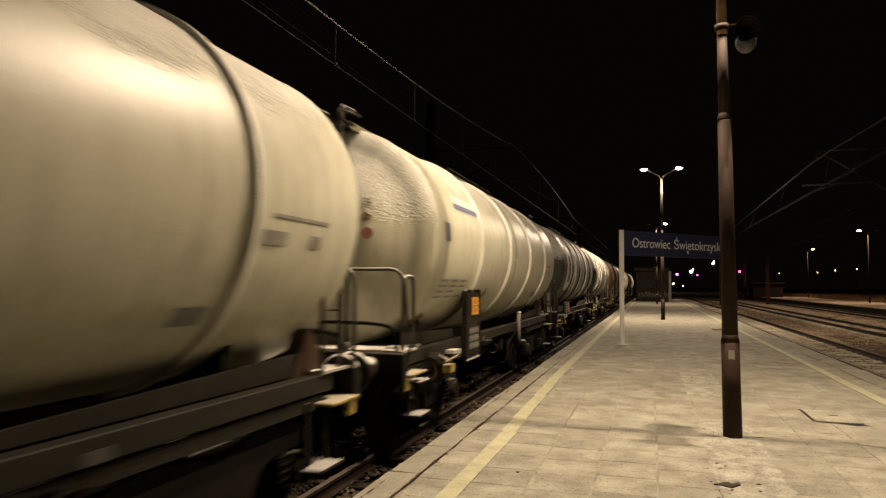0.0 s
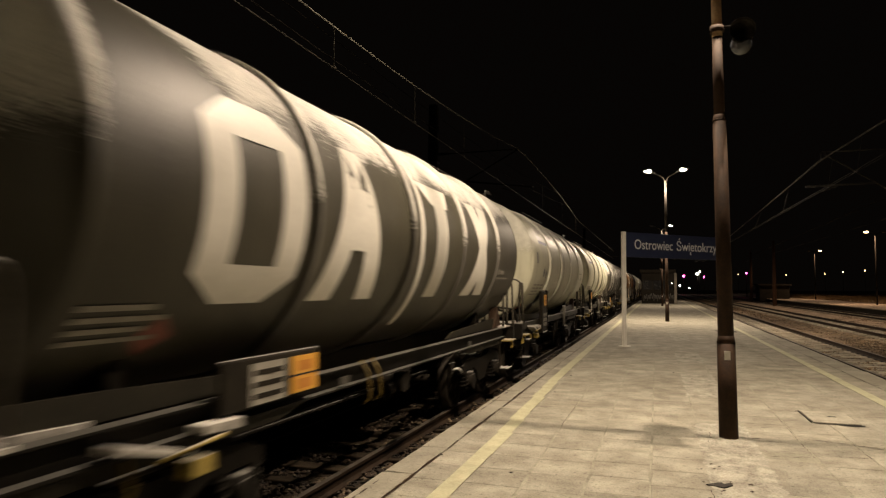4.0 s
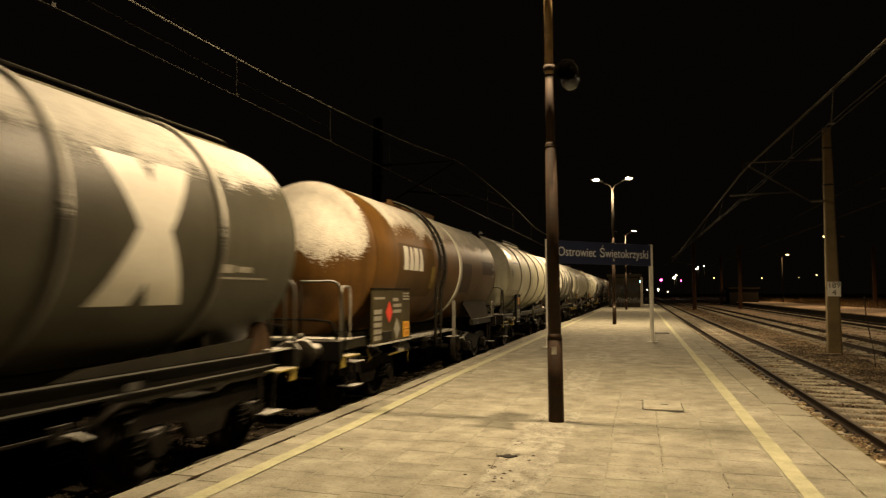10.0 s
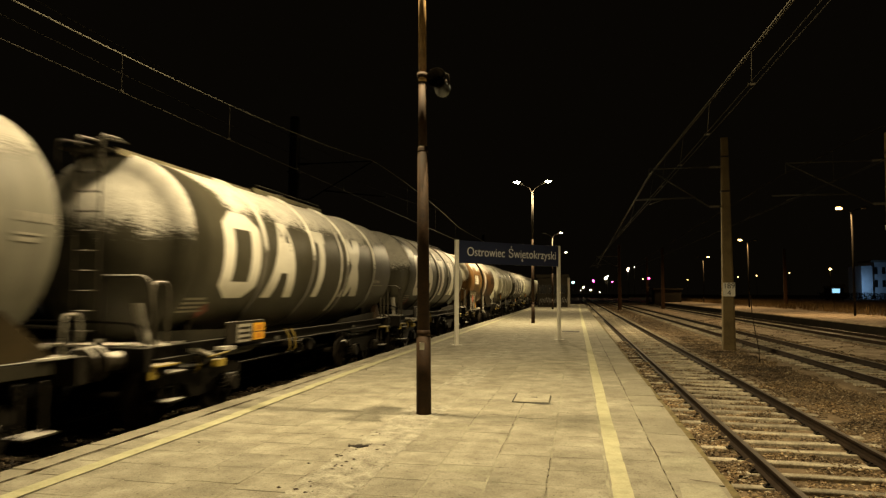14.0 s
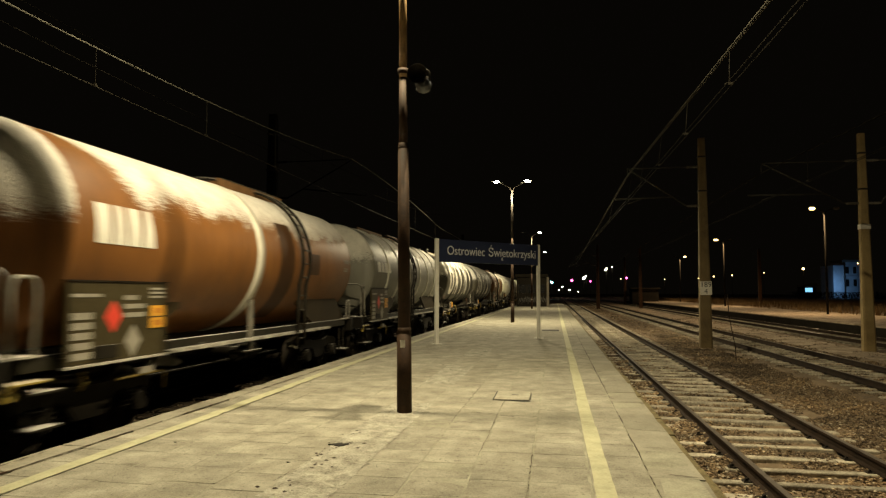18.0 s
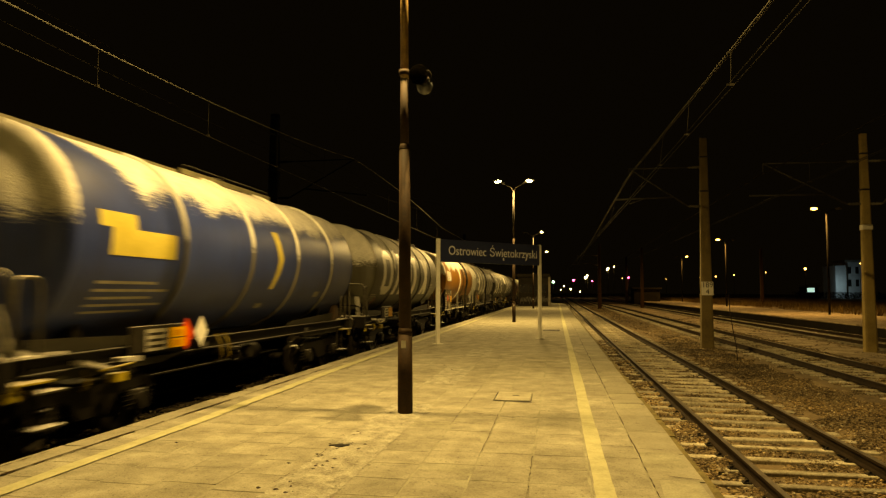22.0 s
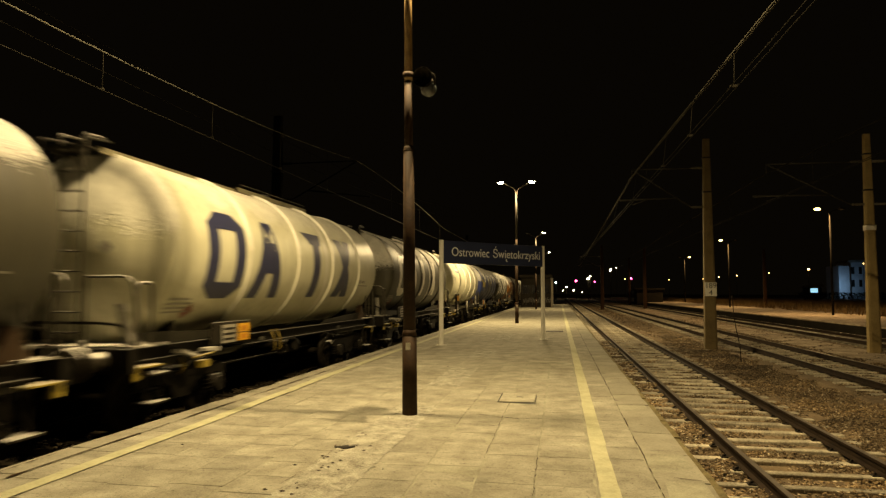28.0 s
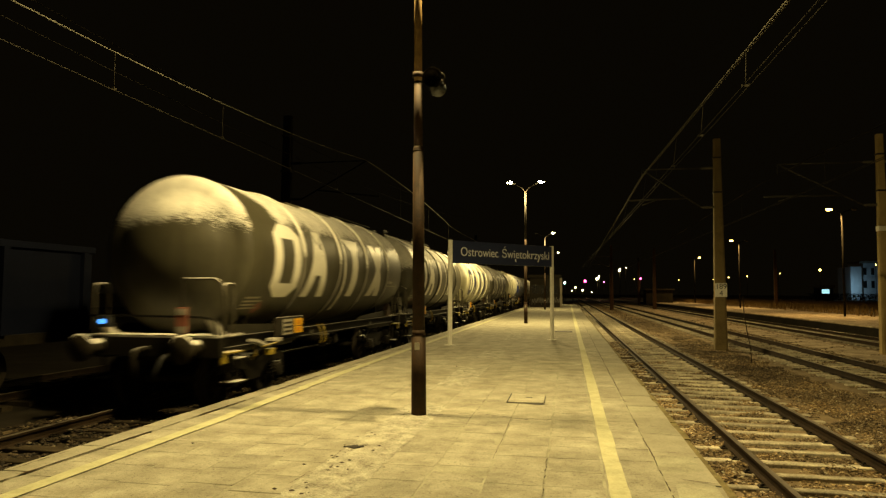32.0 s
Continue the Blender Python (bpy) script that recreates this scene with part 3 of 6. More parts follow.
def slab_mesh(w, l, seed, per=3):
    """A slab with a chipped, uneven rim: each side has a few points pulled inwards."""
    rnd = random.Random(seed)
    bm = B()
    corners = ((0, 0), (w, 0), (w, l), (0, l))
    tilt = [rnd.uniform(-0.0015, 0.0008) for _ in range(4)]
    ring = []
    for k in range(4):
        (xa, ya), (xb, yb) = corners[k], corners[(k + 1) % 4]
        for q in range(per):
            f = q / per + (rnd.uniform(-0.08, 0.08) if q else 0)
            d = rnd.uniform(0.0, 0.006) if rnd.random() < 0.8 else rnd.uniform(0.008, 0.020)
            x, y = xa + (xb - xa) * f, ya + (yb - ya) * f
            cx, cy = w / 2 - x, l / 2 - y
            n = math.hypot(cx, cy)
            ring.append((x + cx / n * d, y + cy / n * d, tilt[k] + (tilt[(k + 1) % 4] - tilt[k]) * f))
    n = len(ring)
    lo = [bm.verts.new((x, y, -0.06)) for x, y, z in ring]
    mid = [bm.verts.new((x, y, z - 0.004)) for x, y, z in ring]
    up = [bm.verts.new((x + (w / 2 - x) * 0.014, y + (l / 2 - y) * 0.014, z)) for x, y, z in ring]
    for a, b in ((lo, mid), (mid, up)):
        for k in range(n):
            bm.faces.new((a[k], a[(k + 1) % n], b[(k + 1) % n], b[k]))
    bm.faces.new(up)
    return bm


SLAB_W = 5.61 / 11 - 0.009
slab_kinds = [mesh_of("slab", slab_mesh(SLAB_W, 0.497, k), M["slab"]) for k in range(18)]
rest = B()
rnd = random.Random(5)
for c in range(11):
    off = rnd.uniform(-0.22, 0.22)
    y = -30.0 + off
    while y < 98.4:
        l = 0.5
        broken = c == 5 and (4.4 < y < 9.1 or 11.5 < y < 14.2 or 16.5 < y < 18.3 or 23 < y < 26)
        if not broken:
            sink = -0.0035 if rnd.random() < 0.08 else rnd.uniform(-0.002, 0.0)
            if 4.0 < y < 16.5:
                ob = new("slab", rnd.choice(slab_kinds))
                ob.parent = platform
                ob.matrix_basis = pose(COLS[c] + 0.0045 + rnd.uniform(-0.003, 0.003), y, sink, rnd.gauss(0, 0.10), rnd.gauss(0, 0.10), rnd.gauss(0, 0.3))
            else:
                box(rest, COLS[c] + 0.005, COLS[c + 1] - 0.005, y, y + 0.497, -0.068, sink)
        y += l
ob = part("slab_field", rest, M["slab"], platform, "worn concrete slabs farther along the platform")
ob["kind"] = "stuff"

# crumbled strip where slabs are missing
def crumble(x0, x1, y0, y1, n, seed, top=0.0):
    rnd = random.Random(seed)
    bm = B()
    nx, ny = 14, int((y1 - y0) / 0.045)
    def lie(i, j):
        h = noise.noise(Vector((i * 0.45, j * 0.30, seed))) + 0.5 * noise.noise(Vector((i * 1.3, j * 0.9, seed + 7)))
        edge = min(i, nx - i) / nx
        return top + max(-0.004, 0.004 + 0.016 * h * min(1.0, edge * 4 + 0.2) + rnd.uniform(-0.003, 0.003))
    grid = [[bm.verts.new((x0 + (x1 - x0) * i / nx + rnd.uniform(-0.02, 0.02), y0 + (y1 - y0) * j / ny, lie(i, j))) for i in range(nx + 1)] for j in range(ny + 1)]
    for j in range(ny):
        for i in range(nx):
            bm.faces.new((grid[j][i], grid[j][i + 1], grid[j + 1][i + 1], grid[j + 1][i]))
    return bm


for k, (y0, y1) in enumerate(((4.2, 9.35), (11.4, 14.4), (16.4, 18.5), (22.9, 26.2))):
    part("crumbled_strip", crumble(COLS[5] - 0.03, COLS[6] + 0.03, y0, y1, 30, k), M["rubble"], platform, "crumbled concrete where slabs are missing")
rnd = random.Random(8)
def pebble(bm, x, y, z, r, rnd):
    vs = [bm.verts.new((x + r * rnd.uniform(.7, 1.3) * a, y + r * rnd.uniform(.7, 1.3) * b, z + 0.35 * r * rnd.uniform(.7, 1.2) * c)) for a, b, c in ((1, 0, 0), (-1, 0, 0), (0, 1, 0), (0, -1, 0), (0, 0, 1), (0, 0, -1))]
    for a, b, c in ((0, 2, 4), (2, 1, 4), (1, 3, 4), (3, 0, 4), (2, 0, 5), (1, 2, 5), (3, 1, 5), (0, 3, 5)):
        bm.faces.new((vs[a], vs[b], vs[c]))


bits = B()
for _ in range(120):
    y = rnd.uniform(4.3, 9.2)
    pebble(bits, rnd.gauss(0.05, 0.20), y, 0.006, rnd.uniform(0.006, 0.022), rnd)
for _ in range(60):
    pebble(bits, rnd.uniform(-2.5, 2.7), rnd.uniform(4, 14), 0.003, rnd.uniform(0.005, 0.014), rnd)
dark = B()
for _ in range(34):
    pebble(dark, rnd.gauss(-0.18, 0.12), rnd.uniform(5.0, 7.4), 0.006, rnd.uniform(0.008, 0.030), rnd)
thing("earth_clods", "dark clods of earth beside the broken slabs", "rubble", dark, M["stain"], kind="stuff")
thing("concrete_crumbs", "loose crumbs of broken concrete on the platform", "rubble", bits, M["rubble"], kind="stuff")
hole = B()
prism(hole, ((-0.33, 6.62), (-0.20, 6.56), (-0.12, 6.66), (-0.14, 6.74), (-0.24, 6.70)), "z", 0.002, 0.012)
part("broken_edge", hole, M["iron"], platform, "dark broken slab edge")

# coping stones along both edges, with a lip below
for x0, x1, ln, seed in ((-3.02, -2.745, 1.0, 1), (2.80, 3.25, 1.0, 2)):
    kinds = []
    for k in range(5):
        bm = slab_mesh(x1 - x0, ln - 0.012, seed * 10 + k)
        kinds.append(mesh_of("coping", bm, M["coping"]))
    rnd = random.Random(seed)
    y = -30 + rnd.random()
    while y < 98:
        ob = new("coping", rnd.choice(kinds))
        ob.parent = platform
        ob.matrix_basis = pose(x0, y, rnd.uniform(-0.006, 0.003) + (0.007 if x0 < 0 else 0), rnd.gauss(0, 0.3), rnd.gauss(0, 0.45), rnd.gauss(0, 0.5))
        y += ln
for x0, x1, lip in ((X0 - 0.055, X0 + 0.01, M["coping"]), (X1 - 0.01, X1 + 0.085, M["moss"])):
    bm = B()
    y = -30.0
    rnd = random.Random(int(x0 * 10))
    while y < 98:
        l = rnd.uniform(0.5, 1.6)
        dx = rnd.uniform(-0.014, 0.014)
        box(bm, x0 + dx, x1 + dx, y, y + l - 0.01, FLOOR - 0.1, -0.035 - rnd.uniform(0, 0.02))
        y += l
    part("edge_wall", bm, lip, platform, "weathered concrete edge wall" if x0 < 0 else "edge wall with a mossy yellowish lip")
# earth caught in the joint behind the coping and in a crack along it
def earth_line(x, y0, y1, wide, gap, seed, z):
    bm, y, step = B(), y0, 0.035
    def edges(y):
        mid = x + 0.010 * noise.noise(Vector((y * 1.7, seed, 0))) + 0.006 * noise.noise(Vector((y * 11.0, seed, 3)))
        w = wide * max(0.0, noise.noise(Vector((y * 1.1, seed, 5))) + 1.1 * noise.noise(Vector((y * 9.0, seed, 9))) + gap)
        return mid - w, mid + w, w
    while y < y1:
        (a, b_, w), (c, d, v) = edges(y), edges(y + step)
        if w > 0.0012 and v > 0.0012:
            bm.faces.new([bm.verts.new(p) for p in ((a, y, z), (b_, y, z), (d, y + step, z), (c, y + step, z))])
        y += step
    return bm


for x, y0, y1, wide, gap, seed in ((-2.735, 2.5, 40, 0.013, 0.52, 1.5), (-2.95, 2.5, 13, 0.012, 0.15, 4.5), (2.80, 2.5, 40, 0.0068, 0.80, 7.5)):
    part("earth_line", earth_line(x, y0, y1, wide, gap, seed, 0.0042 if x > 0 else 0.0125), M["stain"], platform, "dark earth in the joint of the platform edge")


# gaping joints and cracks between slabs, filled with dark earth
CRACKS = (
    ((0.17, 8.55), (0.42, 8.73), (0.70, 8.82), (0.93, 8.78), (1.15, 8.70), (1.49, 8.52)), ((0.17, 9.27), (0.38, 9.29), (0.58, 9.35)), ((0.32, 7.86), (0.53, 7.86), (0.71, 7.93)),
    ((0.74, 8.01), (0.98, 8.05), (1.23, 8.06)), ((0.75, 11.0), (0.74, 9.8), (0.73, 8.7), (0.74, 7.9)), ((1.26, 9.7), (1.25, 8.8), (1.25, 8.0), (1.26, 7.3), (1.25, 6.4)), ((1.77, 6.7), (1.77, 5.2)),
    ((2.79, 10.35), (3.03, 9.88)), ((2.80, 8.51), (3.02, 8.41)), ((2.80, 7.15), (2.92, 7.05)), ((1.80, 6.58), (2.05, 6.62)), ((0.99, 6.20), (1.20, 6.20)))
CRACKS_LEFT = (
    ((-2.26, 9.82), (-2.02, 9.90)), ((-1.80, 9.69), (-1.62, 9.77), (-1.44, 9.79)), ((-1.80, 10.4), (-1.80, 9.4), (-1.80, 8.6)), ((-2.26, 6.63), (-2.16, 6.64), (-2.06, 6.68)),
    ((-1.96, 7.11), (-1.78, 7.17)), ((-2.88, 25.30), (-2.42, 25.63)), ((-0.20, 8.30), (-0.14, 8.9), (0.05, 9.2)), ((-0.35, 5.2), (-0.28, 5.9), (-0.30, 6.5)))
def crack(points, wide, seed, z=0.0046):
    """A ragged sliver along the points, of uneven width, closed at both ends."""
    rnd = random.Random(seed)
    fine = []
    for (xa, ya), (xb, yb) in zip(points, points[1:]):
        n = max(2, int(math.hypot(xb - xa, yb - ya) / 0.045))
        fine += [(xa + (xb - xa) * k / n, ya + (yb - ya) * k / n) for k in range(n)]
    fine.append(points[-1])
    bm, last = B(), None
    for i, (x, y) in enumerate(fine):
        a, b = fine[max(i - 1, 0)], fine[min(i + 1, len(fine) - 1)]
        d = Vector((b[0] - a[0], b[1] - a[1])).normalized()
        w = wide * max(0.02, rnd.uniform(-0.35, 1.0)) * (0.3 if i in (0, len(fine) - 1) else 1)
        j = rnd.uniform(-0.006, 0.006)
        pair = [bm.verts.new((x - d.y * (k * w + j), y + d.x * (k * w + j), z)) for k in (-1, 1)]
        if last:
            bm.faces.new((last[0], last[1], pair[1], pair[0]))
        last = pair
    return bm


rnd, y = random.Random(31), 4.1
while y < 24:
    skew = rnd.uniform(-0.22, 0.06)
    part("crack", crack(((2.80, y), (2.95, y + 0.4 * skew), (3.24, y + skew)), rnd.uniform(0.004, 0.011), int(y * 50)), M["stain"], platform, "dark joint between coping stones")
    y += rnd.uniform(0.85, 1.5)
for k, pts in enumerate(CRACKS + CRACKS_LEFT):
    part("crack", crack(pts, 0.018 if not k else 0.010 if abs(pts[0][1] - pts[-1][1]) < 0.5 else 0.006, 60 + k), M["stain"], platform, "dark gaping joint between slabs")
for k, (x, y) in enumerate(((-2.25, 13.22), (-1.68, 12.56), (-2.25, 11.18), (-0.42, 14.37), (-0.12, 13.54), (-1.95, 6.45), (-2.72, 6.85))):
    bm = B()
    pebble(bm, 0, 0, 0.008, 0.022, random.Random(90 + k))
    thing("black_pebble", "small black pebble lying on the slabs", "pebble", bm, M["iron"], at=(x, y, 0), group="black pebbles")


# painted warning lines
for xa, xb, seed in ((-2.545, -2.38, 3), (2.305, 2.465, 4)):
    bm = B()
    y, rnd = -30.0, random.Random(seed)
    while y < 98:
        l = rnd.uniform(0.5, 1.3)
        drift = 0.125 * min(1, max(0, (12.4 - y) / 5.5)) if xa < 0 else 0
        a, b = rnd.uniform(-.006, .006) + drift, rnd.uniform(-.006, .006) + drift
        box(bm, xa + a, xb + b, y, y + l - 0.002, 0.0095 if xa < 0 else 0.0045, 0.0115 if xa < 0 else 0.0075)
        y += l
    part("warning_line", bm, M["yellow"], platform, "worn yellow warning line")

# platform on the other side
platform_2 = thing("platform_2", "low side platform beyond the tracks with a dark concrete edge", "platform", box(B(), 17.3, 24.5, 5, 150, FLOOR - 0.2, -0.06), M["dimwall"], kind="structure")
part("platform_edge", box(B(), 17.15, 17.9, 5, 150, -0.056, 0.03, 0.02), M["sand"], platform_2)
part("platform_surface", box(B(), 17.9, 24.5, 5, 150, -0.056, 0.015), M["sand"], platform_2)

# ---- tracks ----
RAIL_OUTLINE = ((-0.062, -0.148), (0.062, -0.148), (0.062, -0.138), (0.012, -0.120), (0.009, -0.042), (0.034, -0.034), (0.035, -0.004), (-0.035, -0.004), (-0.034, -0.034), (-0.009, -0.042), (-0.012, -0.120), (-0.062, -0.138))


def track(name, x, y0, y1, near, label):
    root = thing(name, label, "railway track", kind="structure")
    for side in (-1, 1):
        xr = x + side * 0.753
        bm = prism(B(), [(xr + a, RAIL + b) for a, b in RAIL_OUTLINE], "y", y0, y1)
        rail = part("rail", bm, M["rail"], root)
        part("rail_head", box(B(), xr - 0.030, xr + 0.030, y0, y1, RAIL - 0.004, RAIL, 0.0), M["railhead"], rail, "polished running surface")
    woods = []
    # tracks left of the platform have darker sleepers
    wood = M["sleeper"] if x > 0 else M["dark_sleeper"]
    for half in (0.070, 0.085, 0.10, 0.115):
        woods.append(mesh_of("sleeper", box(B(), -1.25, 1.25, -half, half, -0.16, 0.0, 0.015), wood))
    clip = B()
    for side in (-1, 1):
        for k in (-1, 1):
            cx = side * 0.753 + k * 0.115
            box(clip, cx - 0.045, cx + 0.045, -0.05, 0.05, 0.0, 0.016, 0.005)
            tube(clip, (cx, 0, 0.02), (cx, 0, 0.042), 0.016, seg=8)
            pipe(clip, arc([(cx - 0.025, -0.035, 0.016), (cx - 0.025, -0.035, 0.035), (cx + 0.025, 0.035, 0.035), (cx + 0.025, 0.035, 0.016)], 2), 0.007, 6)
    clips = mesh_of("rail_fastening", clip, M["iron"])
    far = B()
    rnd = random.Random(int(x * 10))
    y = y0
    while y < y1:
        z = RAIL - 0.15 + rnd.uniform(-0.006, 0.004)
        if near[0] < y < near[1]:
            s = new("sleeper", rnd.choice(woods))
            s.parent = root
            s.matrix_basis = pose(x + rnd.uniform(-.02, .02), y + rnd.uniform(-0.03, 0.03), z, 0, rnd.gauss(0, 0.3), rnd.gauss(0, 0.9))
            c = new("rail_fastening", clips)
            c.parent = root
            c.location = (x, y, RAIL - 0.149)
        else:
            box(far, x - 1.25, x + 1.25, y - 0.12, y + 0.12, z - 0.16, z)
        y += 0.62
    ob = part("sleeper_row", far, wood, root, "sleepers farther along the track")
    ob["kind"] = "stuff"
    return root


track("track_1", LEFT, -30, 300, (2, 42), "rusty rails on sleepers under the tank train")
track("track_2", RIGHT, -30, 300, (4, 52), "empty track with frosted sleepers in brown ballast")
track("track_3", SECOND, -10, 300, (10, 40), "empty track across the ballast")
track("track_4", THIRD, 5, 300, (20, 20), "far track beside the other platform")
track("track_5", LEFT - 4.6, -10, 200, (0, 0), "dark siding behind the tank train")

# ballast stones
def stones(name, areas, label, material):
    base = np.array(((1, 0, 0), (-1, 0, 0), (0, 1, 0), (0, -1, 0), (0, 0, 1), (0, 0, -1)), float)
    tris = np.array(((0, 2, 4), (2, 1, 4), (1, 3, 4), (3, 0, 4), (2, 0, 5), (1, 2, 5), (3, 1, 5), (0, 3, 5)))
    rng = np.random.default_rng(11)
    vs, fs, n0 = [], [], 0
    for x0, x1, y0, y1, n, r, top in areas:
        u = rng.random(n) ** 1.7
        px, py = rng.uniform(x0, x1, n), y0 + (y1 - y0) * u
        heap = 0.015 * (np.sin(2.9 * px + 1.7 * np.sin(1.3 * py)) + np.sin(3.7 * py + 2.1 * np.sin(2.3 * px)) + np.sin(7.1 * px - 5.3 * py))
        p = np.stack((px, py, np.full(n, top) + heap + rng.uniform(-0.03, 0.012, n)), 1)
        rad = r * rng.uniform(0.6, 1.5, n) * (1 + 1.1 * u)
        v = base[None] * rng.uniform(0.65, 1.25, (n, 6, 1)) * rad[:, None, None]
        v[:, :, 2] *= 0.5
        th = rng.uniform(0, 2 * np.pi, n)
        c, s = np.cos(th)[:, None], np.sin(th)[:, None]
        v = np.stack((v[:, :, 0] * c - v[:, :, 1] * s, v[:, :, 0] * s + v[:, :, 1] * c, v[:, :, 2]), 2) + p[:, None]
        vs.append(v.reshape(-1, 3))
        fs.append((tris[None] + (np.arange(n) * 6)[:, None, None]).reshape(-1, 3) + n0)
        n0 += n * 6
    me = bpy.data.meshes.new(name)
    me.from_pydata(np.concatenate(vs).tolist(), [], np.concatenate(fs).tolist())
    me.materials.append(material)
    ob = new(name, me)
    return tagged(ob, label, "ballast", kind="stuff")


BT = RAIL - 0.165
stones("ballast_stones", (
    (3.32, 4.2, 4.0, 30, 22000, 0.017, BT + 0.014), (4.2, 5.85, 4.0, 30, 40000, 0.015, BT - 0.028), (5.85, 6.9, 4.0, 30, 26000, 0.015, BT - 0.006), (6.9, 9.5, 7.0, 34, 52000, 0.014, BT - 0.03), (9.0, 11.6, 11, 45, 30000, 0.025, BT - 0.02),
    (11.6, 13.6, 18, 60, 8000, 0.022, BT - 0.05), (13.6, 17.1, 18, 70, 11000, 0.026, BT - 0.03), (3.32, 11.6, 30, 110, 14000, 0.028, BT - 0.02)),
    "brown and grey ballast stones, some with frost", M["stone"])
stones("oily_ballast_stones", ((-6.6, -3.10, 2.5, 26, 16000, 0.028, BT),), "dark ballast stones under the train", M["dark_stone"])
bed = B()
def bed_of(bed, x):
    prism(bed, [(x - 2.0, FLOOR - 0.1), (x + 2.0, FLOOR - 0.1), (x + 1.55, BT - 0.015), (x + 0.7, BT - 0.04), (x - 0.7, BT - 0.04), (x - 1.55, BT - 0.015)], "y", -30, 300)
    return bed


for x in (RIGHT, SECOND, THIRD):
    bed_of(bed, x)
thing("ballast_bed_left", "dark ballast packed under the train's rails", "ballast", bed_of(B(), LEFT), M["dark_bed"], kind="structure")
thing("ballast_bed", "packed ballast under the rails", "ballast", bed, M["ground"], kind="structure")

thing("sand_strip", "pale frosted sand and grit between the tracks", "ground", box(B(), 11.4, 13.6, 8, 200, FLOOR - 0.1, BT - 0.03), M["sand"], kind="structure")
thing("siding_ground", "dark cinder ground under the siding behind the train", "ground", box(B(), -60, -6.75, -30, 300, FLOOR - 0.1, FLOOR + 0.02), M["cinder"], kind="structure")
# dry grass beyond the other platform
rng = np.random.default_rng(3)
vs, fs = [], []
for _ in range(20000):
    big = rng.random() < 0.62
    x, y = (rng.uniform(23.6, 58), rng.uniform(30, 190)) if big else (rng.uniform(16.6, 17.1), rng.uniform(25, 130))
    z0 = FLOOR if not big else 0.0
    h = rng.uniform(0.2, 0.85) if big else rng.uniform(0.06, 0.16)
    a, b, w = rng.uniform(-0.35, 0.35), rng.uniform(-0.35, 0.35), 0.035
    n = len(vs)
    vs += [(x - w, y, z0), (x + w, y, z0), (x + a * h, y + b * h, z0 + h)]
    fs.append((n, n + 1, n + 2))
me = bpy.data.meshes.new("dry_grass")
me.from_pydata(vs, [], fs)
me.materials.append(M["grass"])
tagged(new("dry_grass", me), "dry brown grass beyond the far platform", "grass", kind="stuff")
thing("embankment", "dark earth behind the far platform", "ground", box(B(), 24.5, 90, 5, 300, FLOOR - 0.2, -0.05), M["ground"], kind="structure")


# ---- things on the platform ----
def lamp_post(at, lean, lit=(True, True), upper="iron"):
    root = thing("lamp_post", "rusty red-brown steel lamp post with two arms and lit lanterns", "street lamp", at=at, group="lamp posts")
    part("base_tube", tube(B(), (0, 0, 0), (0, 0, 1.04), 0.100, 0.096, 20), M["rust"], root, "thick lower tube, nearly black at the foot")
    part("collar", tube(B(), (0, 0, 1.035), (0, 0, 1.12), 0.0985, 0.084, 20), M["rust"], root)
    part("middle_tube", tube(B(), (0, 0, 1.11), (0, 0, 3.55), 0.084, 0.073, 18), M["rust"], root)
    part("joint_ring", tube(B(), (0, 0, 3.52), (0, 0, 3.60), 0.078, 0.062, 18), M["rust"], root)
    part("upper_tube", tube(B(), (0, 0, 3.58), (0, 0, 4.5), 0.060, 0.056, 16), M["rust"], root)
    # ochre here paints in the lamplight on the near post's top
    part("top_tube", tube(B(), (0, 0, 4.5), (0, 0, 7.12), 0.056, 0.050, 16), M[upper], root, "upper tube, coloured ochre as if lit by the lamps" if upper == "ochre" else "")
    part("sticker", box(B(), -0.030, 0.032, -0.1065, -0.097, 0.86, 0.955), M["pale"], root, "small pale notice sticker")
    for side, on in zip((-1, 1), lit):
        arm = part("arm", pipe(B(), arc([(0, 0, 7.02), (side * 0.10, 0, 7.29), (side * 0.62, 0, 7.53)], 4), 0.032), M["iron"], root)
        head = B()
        prof = ((0.0, 0.05), (0.10, 0.11), (0.34, 0.15), (0.52, 0.11), (0.60, 0.02))
        rings = []
        for d, w in prof:
            rings.append([head.verts.new((side * (0.50 + d), w * math.cos(a), 7.53 + 0.20 * d + 0.55 * w * max(0, math.sin(a)))) for a in (math.pi * k / 8 for k in range(9))])
        for a, b in zip(rings, rings[1:]):
            for i in range(8):
                head.faces.new((a[i], a[i + 1], b[i + 1], b[i])).smooth = True
        for rr in rings:
            head.faces.new(rr) if rr in (rings[0], rings[-1]) else None
        bmesh.ops.recalc_face_normals(head, faces=head.faces)
        part("lantern", head, M["label_plate"], root)
        g = B()
        bmesh.ops.create_uvsphere(g, u_segments=16, v_segments=10, radius=0.125, matrix=Matrix.Translation((side * 0.84, 0, 7.59 + 0.03)) @ Matrix.Diagonal((1.45, 1, 0.55, 1)))
        part("bowl", g, M["lampglow"] if on else M["opal"], root, "glowing lamp bowl" if on else "unlit lamp bowl")
    root.matrix_basis = pose(*at, *lean)
    return root


lamp_post((-0.24, LAMP_Y[2], 0), (0, 0, 0))
for y in (LAMP_Y[0], LAMP_Y[4]):
    lamp_post((-0.24, y, 0), (0, 0, 0))
tagged(lamp_post((-0.26, LAMP_Y[3], 0), (0, 0, 0), (False, True)), "rusty steel lamp post with one of its two lanterns out")
